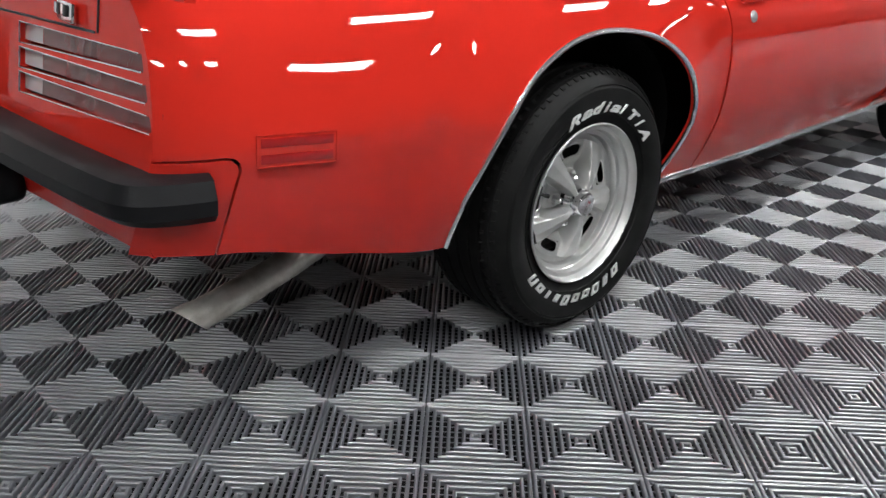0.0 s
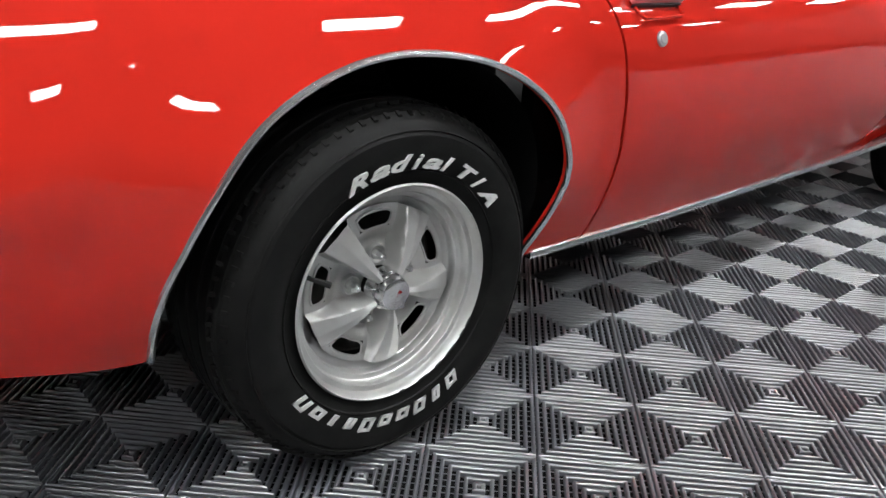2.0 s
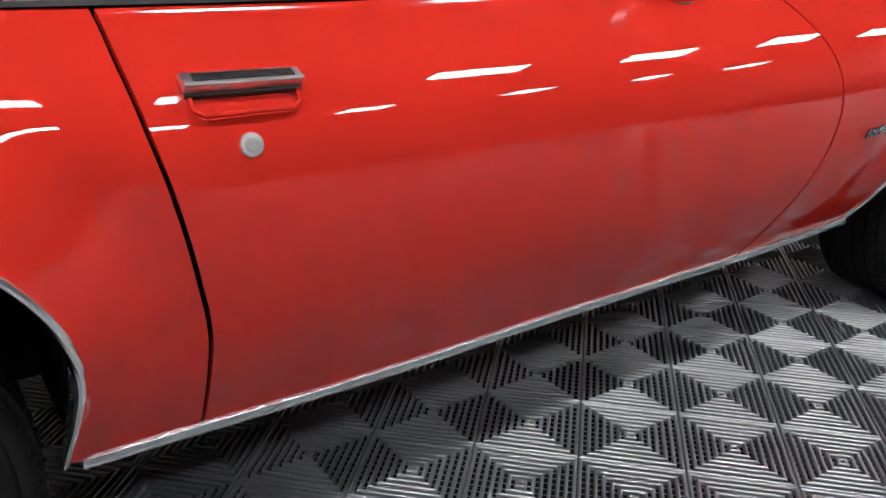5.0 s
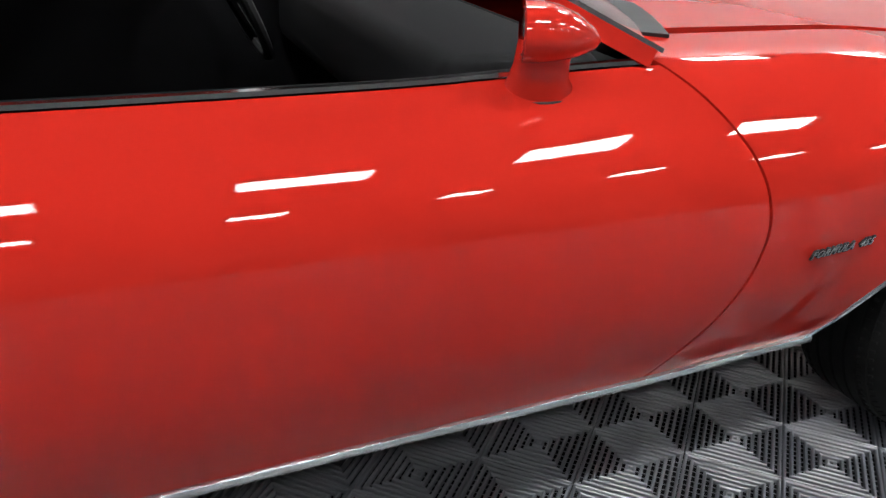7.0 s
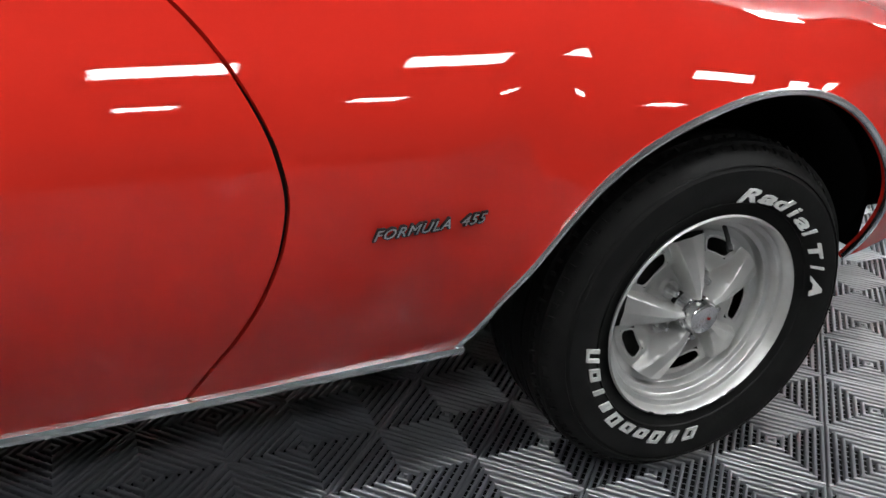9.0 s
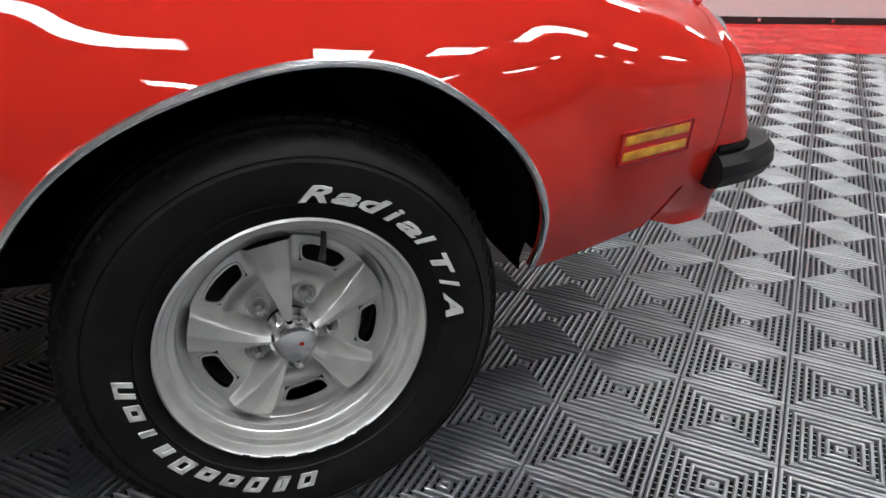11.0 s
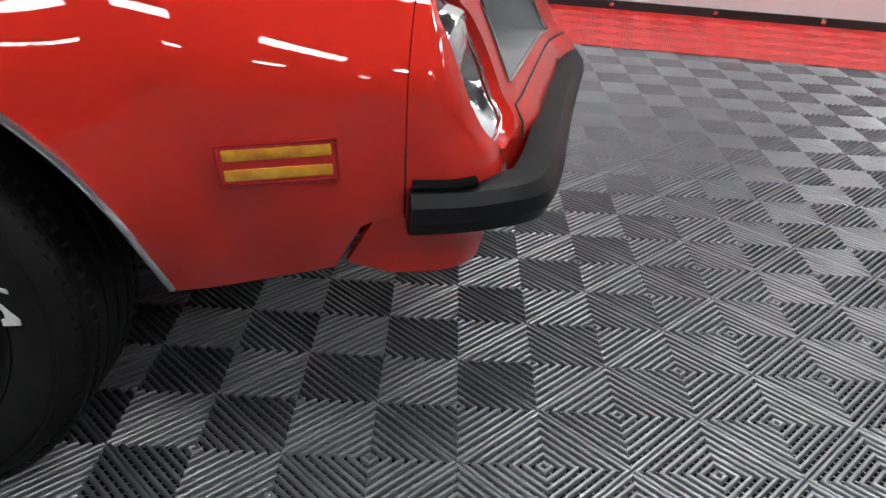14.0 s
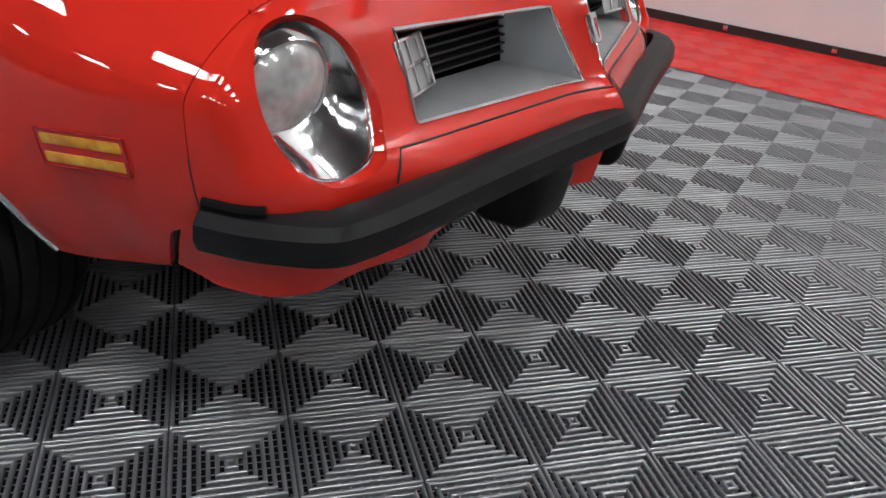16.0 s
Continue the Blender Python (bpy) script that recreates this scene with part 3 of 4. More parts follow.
part("underbody", box_bm((-.3, .42, .27), (3.4, 2 * YC - .42, .36), .02), DARK, car, "black underbody")
part("underbody", box_bm((.42, .085, .315), (2.26, 2 * YC - .085, .40), .01), DARK, car)
part("underbody", box_bm((-.93, .14, .44), (-.45, 2 * YC - .14, .50), .01), DARK, car)
part("underbody", box_bm((3.22, .16, .44), (3.56, 2 * YC - .16, .47), .01), DARK, car)
part("rear_axle", box_bm((-.05, .3, .29), (.05, 2 * YC - .3, .39), .03), DARK, car)

# ---------------------------------------------------------------- exhaust
for y in (.33, 2 * YC - .33):
    w = 1 if y < YC else -1
    path = smooth_line([(-.20, y + .13 * w, .35), (-.38, y + .07 * w, .312), (-.58, y + .02 * w, .263), (-.76, y - .012 * w, .228), (-.925, y - .03 * w, .202)], 24)
    ring = [(.034 * math.cos(k * math.pi / 10), .034 * math.sin(k * math.pi / 10)) for k in range(20)]
    pipe = sweep("exhaust_pipe", ring, path, PIPE, car, label="scuffed steel exhaust tailpipe", caps=False)
    bore = sweep("pipe_bore", [(.031 * math.cos(-k * math.pi / 10), .031 * math.sin(-k * math.pi / 10)) for k in range(20)], path, DARK, pipe, caps=False)
    for ob in (pipe, bore):                      # the mouth is cut aslant, its upper lip the longer
        for v in list(ob.data.vertices)[-20:]:
            v.co.x -= .9 * (v.co.z - .202)
    sweep("clamp_ring", [(a * 1.05, b * 1.05) for a, b in ring], path[17:19], PIPE, pipe, caps=False)
    part("muffler", box_bm((-.42, y - .06, .30), (-.2, y + .25, .40), .04), DARK, car)


# ---------------------------------------------------------------- small things on the flank
def on_flank(name, bm, mat, x, z, out=0.0, label="", turn=0.0, parent=None, mirror=False):
    """Lays a part (x along the car, y outwards, z up) on the flank."""
    p, n = on_side(x, z, out)
    fwd = (on_side(x + .03, z)[0] - on_side(x - .03, z)[0]).normalized()
    upw = fwd.cross(-n).normalized()
    upw = -upw if upw.z < 0 else upw
    m = Matrix((fwd, n, upw)).transposed().to_4x4()
    m.translation = p
    m = m @ Matrix.Rotation(radians(turn), 4, "Y")
    ob = part(name, bm, mat, parent or car, label)
    ob.matrix_basis = m
    return ob


def marker(x, z, mat, frame_mat, label, turn):
    base = on_flank("side_marker", box_bm((-.077, -.004, -.029), (.077, .0015, .029), .002), frame_mat, x, z, 0, label, turn)
    for dz in (-.0145, .0145):
        q = part("lens", box_bm((-.070, -.001, dz - .0085), (.070, .003, dz + .0085), .002), mat, base)
    for a, b in (((-.078, 0, .027), (.078, .003, .030)), ((-.078, 0, -.030), (.078, .003, -.027)), ((-.078, 0, -.030), (-.075, .003, .030)), ((.075, 0, -.030), (.078, .003, .030))):
        part("lens_frame", box_bm(a, b, .001), REDLENS if mat is AMBER else frame_mat, base)
    return base


marker(3.362, .600, AMBER, RED, "amber front side marker in two bands", -4)
marker(-.812, .612, REDLENS, RED, "red rear side marker in two bands", 3)
# mirror image on the far side stays plain: it is never seen from there

bm = box_bm((-.080, .002, -.015), (.080, .024, .014), .003)
for v in bm.verts:                               # the face leans back to its top
    if v.co.y > .012:
        v.co.y -= .014 * (v.co.z + .015) / .029
handle = on_flank("door_handle", bm, SATIN, .635, .828, .002, "chrome door handle with a dark inlay", 1)
bm = box_bm((-.066, -.001, -.0085), (.068, .0014, .0085), .0006)
part("inlay", bm, TRIM, handle).matrix_basis = Matrix.Translation((0, .0173, 0)) @ Matrix.Rotation(radians(25.8), 4, "X")
part("handle_shadow_gap", box_bm((-.078, -.004, -.019), (.078, .006, -.013), .002), TRIM, handle)
tube("recess_lip", [(-.072, .001, -.02), (-.071, .0015, -.038), (-.06, .0015, -.047), (.06, .0015, -.045), (.071, .0015, -.036), (.073, .001, -.018)], .0035, RED, handle, 8)
lock = on_flank("door_lock", bmesh.new(), CHROME, .629, .757, 0, "round chrome door lock")
lathe("lock_face", [(0, .006), (.009, .006), (.010, .004), (.015, .0035), (.0165, .001), (.0165, -.002)], SATIN, lock, 24)


def text_mesh(name, body_text, size, depth, mat, parent, shear=0.2, font_scale=1.0, bold=.02):
    """Built-in lettering as a mesh: x along, z up, y outwards."""
    cu = bpy.data.curves.new(name, "FONT")
    cu.body, cu.size, cu.extrude, cu.shear, cu.offset = body_text, size, depth / 2, shear, size * bold
    cu.space_character = 1.12
    cu.align_x, cu.align_y = "CENTER", "CENTER"
    cu.resolution_u = 2
    tmp = bpy.data.objects.new(name, cu)
    scene.collection.objects.link(tmp)
    me = bpy.data.meshes.new_from_object(tmp.evaluated_get(bpy.context.evaluated_depsgraph_get()))
    bpy.data.objects.remove(tmp)
    bpy.data.curves.remove(cu)
    me.name = name
    for v in me.vertices:
        x, y, z = v.co
        v.co = (x * font_scale, z, y)
    me.materials.clear()
    me.materials.append(mat)
    ob = new(name, me)
    ob.parent = parent
    return ob


emblem = on_flank("fender_emblem", box_bm((-.001, 0, -.001), (.001, .001, .001)), TRIM, 2.187, .603, .001, "small dark chrome fender lettering FORMULA 455", -1)
for word, x in (("FORMULA", -.034), ("455", .063)):
    text_mesh("lettering", word, .025, .004, TRIM, emblem, .35, .98, .05).location = (x, .002, 0)
    text_mesh("lettering_face", word, .0225, .0045, GREYP, emblem, .35, 1.09, 0.0).location = (x, .0025, 0)


# ---------------------------------------------------------------- wheels
R_TYRE, R_RIM = .338, .205


def bent(me, radius, start=0.0):
    """Wraps lettering lying along x round the wheel, tops outwards."""
    for v in me.vertices:
        x, y, z = v.co
        a = math.pi / 2 - x / radius + start
        v.co = ((radius + z) * math.cos(a), y, (radius + z) * math.sin(a))


def make_wheel():
    """Local: y = 0 is the hub cap's face, outwards is -y."""
    wheel = empty("wheel", car)
    prof = [(.190, .045), (.198, .012), (.206, .010), (.222, .004), (.245, -.010), (.270, -.016), (.292, -.014), (.308, -.004), (.318, .008), (.326, .020)]
    ribs = []
    for y, wd in ((.030, .022), (.062, .026), (.098, .03), (.138, .03), (.176, .026), (.207, .022)):
        ribs += [(.3375 if 0.05 < y < .2 else .334, y - wd / 2), (.338 if 0.05 < y < .2 else .335, y), (.3375 if .05 < y < .2 else .334, y + wd / 2), (.330, y + wd / 2 + .001), (.330, y + wd / 2 + .006)]
    prof += ribs + [(.325, .228), (.30, .245), (.26, .25), (.21, .235), (.19, .2)]
    part_t = lathe("tyre", prof, RUBBER, wheel, 120, "black radial tyre with raised white lettering", 25)
    # tread blocks: short cuts across the shoulders
    verts, faces = [], []
    for k in range(84):
        a = 2 * math.pi * k / 84
        for y0, y1, r0, r1 in ((.010, .040, .3195, .3375), (.196, .224, .3345, .327)):
            b = len(verts)
            for y, r, da in ((y0, r0, -.010), (y1, r1, -.004), (y1, r1, .016), (y0, r0, .012)):
                verts.append(((r + .0035) * math.cos(a + da), y, (r + .0035) * math.sin(a + da)))
            for y, r, da in ((y0, r0, -.012), (y1, r1, -.006), (y1, r1, .018), (y0, r0, .014)):
                verts.append(((r - .006) * math.cos(a + da), y, (r - .006) * math.sin(a + da)))
            faces += [(b, b + 3, b + 2, b + 1)] + [(b + i, b + (i + 1) % 4, b + 4 + (i + 1) % 4, b + 4 + i) for i in range(4)]
    add_mesh("tread_block", verts, faces, RUBBER, part_t, False)["kind"] = "stuff"
    for r in (.230, .300):
        lathe("sidewall_rib", [(r - .002, .0022 - (.012 if r > .25 else .004)), (r, -.0006 - (.012 if r > .25 else .004)), (r + .002, .0022 - (.012 if r > .25 else .004))], RUBBER, part_t, 96)
    # rim: lip, two steps, the dished face
    lathe("rim", [(.190, .05), (.196, .016), (.204, .004), (.2065, .000), (.203, -.003), (.2, .001), (.197, .014), (.196, .018), (.186, .019), (.1845, .022), (.183, .036), (.1815, .038), (.172, .040), (.1705, .043), (.169, .056), (.1675, .058), (.156, .061), (.150, .066)], SILVER, wheel, 120, "silver painted steel rim with chipped lip", 28)
    # the face: five spokes between slots, made as a polar relief
    def height(r, a):
        k = (a / (2 * math.pi / 5)) % 1.0
        d = abs(k - .5) * 2                       # 0 on a slot's middle, 1 on a spoke's middle
        spoke = max(0.0, 1 - (1 - d) * (2 * math.pi / 5) / 2 * r / (.009 + .29 * max(0, r - .045)))
        y = .060 - .004 * math.sin(min(1, max(0, (r - .05) / .1)) * math.pi)
        rise = .029 * min(1, max(0, (.158 - r) / .10)) + .012
        t = min(1.0, spoke * 3.6)
        bowl = .016 * math.exp(-((r - .085) / .02) ** 2) * (1 - t)
        return y - rise * t * t * (3 - 2 * t) - .007 * spoke + bowl

    def slot(r, a):
        k = (a / (2 * math.pi / 5)) % 1.0
        d = abs(k - .5) * (2 * math.pi / 5) * r
        return max(abs(r - .128) - .0145, d - .035 - .25 * (r - .128))

    nr, na = 40, 360
    rs = [.036 + (.154 - .036) * i / nr for i in range(nr + 1)]
    verts = [(r * math.cos(2 * math.pi * k / na), height(r, 2 * math.pi * k / na), r * math.sin(2 * math.pi * k / na)) for r in rs for k in range(na)]
    faces = []
    for i in range(nr):
        for k in range(na):
            if slot((rs[i] + rs[i + 1]) / 2, 2 * math.pi * (k + .5) / na) > 0:
                faces.append((i * na + k, (i + 1) * na + k, (i + 1) * na + (k + 1) % na, i * na + (k + 1) % na))
    face = add_mesh("wheel_face", verts, faces, SILVER, wheel, label="silver five-spoke wheel face with dark slots", angle=45)
    for k in range(5):
        # rolled lips round the slots
        a0 = (k + .5) * 2 * math.pi / 5
        ring = []
        for i in range(41):
            q = 2 * math.pi * i / 40
            u, v = .035 * math.copysign(abs(math.cos(q)) ** .45, math.cos(q)), .0155 * math.copysign(abs(math.sin(q)) ** .6, math.sin(q))
            r, a = .128 + v, a0 + u * (1 + 6 * v) / .128
            ring.append((r * math.cos(a), height(r, a) - .001, r * math.sin(a)))
        sweep("slot_lip", [(.0025 * math.cos(i * math.pi / 3), .0025 * math.sin(i * math.pi / 3)) for i in range(6)], ring, SILVER, face, up=(0, 1, 0), caps=False)
        an = a0
        nut = lathe("lug_nut", [(0, -.014), (.005, -.013), (.0075, -.009), (.0085, .0), (.0095, .004), (.0095, .02)], CHROME, wheel, 6, "chrome lug nut", 20)
        nut.location = (.0615 * math.cos(an), .045, .0615 * math.sin(an))
        cup = lathe("nut_seat", [(.0105, .010), (.0135, .007), (.0165, .001), (.018, .001), (.0195, .010)], SILVER, wheel, 20)
        cup.location = (.0615 * math.cos(an), .052, .0615 * math.sin(an))
    cap = lathe("centre_cap", [(0, -.002), (.024, -.001), (.029, .001), (.031, .005), (.033, .020), (.037, .024), (.040, .045)], CHROME, wheel, 48, "round brushed metal centre cap with a red arrow mark", 30)
    add_mesh("red_mark", [(-.006, -.0035, -.012), (.004, -.0035, .011), (.008, -.0035, .006), (.001, -.0035, .003)], [(0, 3, 2, 1)], REDLENS, cap, False)
    lathe("brake_drum", [(0, .12), (.145, .12), (.147, .10), (.152, .10), (.155, .2)], DISC, wheel, 48, "dark iron brake drum")
    # chips on the lip
    for a, ln in ((-.30, .02), (-.42, .016), (-.62, .03), (-.80, .018), (-1.0, .024), (-1.25, .012)):
        bm = box_bm((-ln / 2, -.0042, -.0018), (ln / 2, -.001, .0018), .0008)
        c = part("lip_chip", bm, TRIM, wheel)
        c.matrix_basis = Matrix.Rotation(-a, 4, "Y") @ Matrix.Translation((.2035, 0, 0)) @ Matrix.Rotation(math.pi / 2, 4, "Y")
    # lettering: words that read plainly, and plain blocks for the maker's name
    at_x = -.181
    for letter, length in (("R", .043), ("a", .037), ("d", .039), ("i", .018), ("a", .037), ("l", .018), ("", .016), ("T", .036), ("/", .020), ("A", .044)):
        if letter:
            t = text_mesh("lettering", letter, .035 if letter in "RTA/" else .037, .003, WHITE, wheel, .38, 1.0, .045 if letter in "T/A" else .026)
            xs = [v.co.x for v in t.data.vertices]
            lo, wide = min(xs), max(xs) - min(xs)
            base = min(v.co.z for v in t.data.vertices)
            for v in t.data.vertices:
                v.co.x = at_x + (v.co.x - lo) / wide * (length + .003)
                v.co.z += -.0135 - base
            bent(t.data, .248)
            for v in t.data.vertices:
                v.co.y -= .0125 + .004 * min(1, max(0, (math.hypot(v.co.x, v.co.z) - .235) / .03))
            t["label"] = "raised white tyre letter"
        at_x += length + .006
    for k in range(10):
        a = radians(-88.5) - (k - 4.5) * .168
        tall = .0135 if k in (0, 1, 2, 5, 9) else .0105
        wide = .005 if k == 7 else .0095 if k in (6, 1) else .0135
        low = tall - .0135
        bars = [((-wide, low - tall), (-wide + .008, low + tall)), ((wide - .008, low - tall), (wide, low + tall))]
        if k not in (6, 7, 9):
            bars += [((-wide, low - tall), (wide, low - tall + .006))]
        if k != 7:
            bars += [((-wide, low + tall - .006), (wide, low + tall))]
        bm = bmesh.new()
        for (x0, z0), (x1, z1) in bars:
            box_bm((x0, -.0015, z0), (x1, .0015, z1), 0, 1, bm)
        for v in bm.verts:
            v.co.x += .3 * v.co.z
        blk = part("letter_bar", bm, WHITE, wheel, smooth=False)
        blk.matrix_basis = Matrix.Rotation(-(a - math.pi / 2), 4, "Y") @ Matrix.Translation((0, -.0145, .247))
    return wheel


wheel = make_wheel()
wheel["label"] = "silver five-spoke steel wheel with a white-lettered black tyre"
for x, y, turn, a in ((2.751, 0, 0, 43), (0, 2 * YC, 180, 20), (2.751, 2 * YC, 180, 70)):
    copy_thing(wheel, pose(x, y, R_TYRE, 0, 0, turn) @ pose(0, 0, 0, 0, a, 0))
wheel.matrix_basis = pose(0, 0, R_TYRE, 0, 13, 0)

for place in (pose(0, 0, R_TYRE, 0, 13, 0) @ pose(0, 0, 0, 0, -174, 0), pose(2.751, 0, R_TYRE, 0, 43, 0) @ pose(0, 0, 0, 0, -113, 0)):
    stem = tube("valve_stem", [place @ Vector(p) for p in ((.166, .058, 0), (.152, .040, 0), (.138, .026, 0))], .0045, TRIM, car, 8, "black rubber valve stem")
    tube("stem_cap", [place @ Vector(p) for p in ((.141, .029, 0), (.132, .020, 0))], .006, TRIM, stem, 8)

# dark shields closing the front wheel wells towards the nose
for y0, y1 in ((.092, .62), (2 * YC - .62, 2 * YC - .092)):
    part("splash_shield", box_bm((3.20, y0, .385), (3.21, y1, .66)), DARK, car, "black splash shield ahead of the wheel")

# ---------------------------------------------------------------- lamps and grille in the nose
def nose_x(y, z):
    """How far forward the nose's skin stands at this place."""
    lo, hi = 0.08, 1.0
    for _ in range(24):
        u = (lo + hi) / 2
        if nose(u, z)[1] < y:
            lo = u
        else:
            hi = u
    return float(nose(u, z)[0])


def nose_top(u, v):
    """From the nose's upper edge back to the hood."""
    a = nose(u, .79)
    lo, hi = 5.0, 9.0
    for _ in range(20):
        s = (lo + hi) / 2
        lo, hi = (s, hi) if body(3.5255, s)[1] < a[1] else (lo, s)
    b = body(3.5255, s)
    p = a + (b - a) * v
    p[2] += .010 * math.sin(math.pi * v) * min(1, float(np.hypot(*(b - a)[:2])) / .09)
    return p


for side in SIDES:
    clipped("nose_top", nose_top, lin(.083, 1, .012), lin(0, 1, .1), [], RED, car, mirror=side, flip=False)
for side in SIDES:
    w = 1 if side is None else -1

    def at(x, y, z):
        return Vector((x, y if side is None else 2 * YC - y, z))

    # the lamp's tunnel, chrome bowl and round sealed beam
    n = 48
    cy, cz, ha, hb = HL
    def rim_point(k, grow, back):
        q = 2 * math.pi * k / n
        u = ha * grow * math.copysign(abs(math.cos(q)) ** (2 / 2.15), math.cos(q))
        v = hb * grow * math.copysign(abs(math.sin(q)) ** (2 / 2.15), math.sin(q))
        y, z = cy + math.cos(.2) * u - math.sin(.2) * v, cz + math.sin(.2) * u + math.cos(.2) * v
        return at(nose_x(y, z) - back, y, z)
    rows = [(1.004, .001), (.985, .008), (.97, .03)]
    verts = [rim_point(k, g, b) for g, b in rows for k in range(n)]
    faces = [(r * n + k, r * n + (k + 1) % n, (r + 1) * n + (k + 1) % n, (r + 1) * n + k) for r in range(len(rows) - 1) for k in range(n)]
    unit = add_mesh("headlight", verts, faces if side is None else [f[::-1] for f in faces], RED, car, label="round headlight in a chrome bowl")
    rows = [(.965, .026), (.93, .030), (.80, .052), (.55, .068), (.2, .072), (.01, .072)]
    verts = [rim_point(k, g, b) for g, b in rows for k in range(n)]
    faces = [(r * n + k, r * n + (k + 1) % n, (r + 1) * n + (k + 1) % n, (r + 1) * n + k) for r in range(len(rows) - 1) for k in range(n)]
    add_mesh("chrome_bowl", verts, faces if side is None else [f[::-1] for f in faces], CHROME, unit, label="polished chrome headlight surround")
    tube("chrome_edge", [rim_point(k % n, .962, .02) for k in range(n + 1)], .003, CHROME, unit, 8)
    mid = at(nose_x(.240, .68) - .048, .222, .690)
    lens = lathe("lamp_glass", [(0, -.027), (.027, -.025), (.049, -.020), (.065, -.011), (.074, .002), (.072, .006)], LAMPGLASS, unit, 48, "fluted headlight glass")
    ring = lathe("lamp_ring", [(.071, .006), (.075, -.004), (.078, -.006), (.081, -.001), (.082, .02)], CHROME, unit, 48)
    for ob in (lens, ring):
        ob.matrix_basis = Matrix.Translation(mid) @ pose(0, 0, 0, 0, 0, 90 - 12 * w) @ pose(0, 0, 0, 14, 0, 0)

    # the grille: grey tunnel, black bars, a clear parking lamp, a bright edge
    corner = [(y, z) for y, z in GRILLE]
    ring_out = []
    for (ay, az), (by, bz) in zip(corner, corner[1:] + corner[:1]):
        for k in range(8):
            ring_out.append((ay + (by - ay) * k / 8, az + (bz - az) * k / 8))
    gy, gz = .60, .685
    deep = []
    for y, z in ring_out:
        y2, z2 = (y + .015 if y < .5 else y - .045 * (y - .5) / .35), z + (.016 if z < .68 else -.006)
        deep.append(at(face_x(.5, .68) - .075 + .09 * (y2 - .5), y2, z2))
    top = [at(face_x(y, z) - .001, y, z) for y, z in ring_out]
    m = len(ring_out)
    faces = [(k, m + k, m + (k + 1) % m, (k + 1) % m) for k in range(m)]
    grille = add_mesh("grille", top + deep, faces if side is None else [f[::-1] for f in faces], GREYP, car, label="silver grey grille tunnel with black bars", angle=25)
    add_mesh("grille_back", [d + Vector((-.03, 0, 0)) for d in deep], [tuple(range(m))], DARK, grille, False)
    for k in range(6):
        z = .648 + .0165 * k
        ya, yb = .43, .79
        part_bar = sweep("grille_bar", [(.012, -.002), (.012, .002), (-.012, .0025), (-.012, -.0025)], [at(face_x(.5, .68) - .078 + .09 * (y - .5), y, z) for y in lin(ya, yb, .05)], TRIM, grille)
    tube("bright_edge", [t + Vector((.002, 0, 0)) for t in top] + [top[0]], .0035, CHROME, grille, 8)
    # the parking lamp at the outer end
    py, pz = .456, .690
    px = face_x(py, pz) - .022
    lamp = empty("parking_lamp", car)
    lamp.matrix_basis = Matrix.Translation(at(px, py, pz)) @ pose(0, 0, 0, 0, -22, 9 * w)
    lamp["label"] = "clear square parking lamp with a bright cross"
    part("lamp_lens", box_bm((-.02, -.044, -.042), (-.004, .044, .042), .006), REVERSE, lamp)
    for a, b in (((-.03, -.050, .040), (.006, .050, .046)), ((-.03, -.050, -.046), (.006, .050, -.040)), ((-.03, -.051, -.045), (.006, -.045, .045)), ((-.03, .045, -.045), (.006, .051, .045)), ((-.01, -.003, -.042), (.002, .003, .042)), ((-.01, -.046, -.003), (.002, .046, .003))):
        part("lamp_frame", box_bm(a, b, .002), CHROME, lamp)

    # seam of the lip under the grille
    path = [at(face_x(y, .597) + .0005, y, .597) for y in lin(.345, YC, .05)]
    tube("lip_seam", [at(face_x(.318, .55) + .0005, .318, .552), at(face_x(.33, .575) + .0005, .325, .575)] + path, .002, TRIM, car, 6)

beak = part("beak_emblem", box_bm((-.012, -.017, -.03), (.006, .017, .03), .006), CHROME, car, "small clear and chrome arrow badge on the beak")
beak.matrix_basis = pose(face_x(YC, .70) + .004, YC, .70, 0, -24, 0)
add_mesh("badge_arrow", [(.0065, -.009, .018), (.0065, .009, .018), (.0065, .0, -.024)], [(0, 1, 2)], REDLENS, beak, False)
tube("nose_seam", [Vector(nose(.083, z)) for z in lin(.505, .62, .03)], .001, TRIM, car, 6)

# ---------------------------------------------------------------- cabin
def roof(u, v):
    """u from the screen's foot to the boot, v from the belt to the centre line."""
    prof = catmull([(1.93, .97), (1.62, 1.10), (1.28, 1.225), (.95, 1.262), (.45, 1.268), (.05, 1.215), (-.25, 1.08), (-.48, .945)], u * 7)
    x, ztop = prof
    base = body(x, 6.0)
    h = ztop - base[2] + .0
    y = base[1] + .03 + (YC - base[1] - .03) * (1 - (1 - v) ** 1.0) * 1
    edge = min(1.0, v / .38)
    z = base[2] + h * (1 - (1 - edge) ** 2.2) + .015 * v
    y = base[1] + .01 + (.16 * (h / .36)) * edge + (YC - base[1] - .01 - .16 * (h / .36)) * max(0, (v - .38) / .62)
    return np.array([x, y, z])


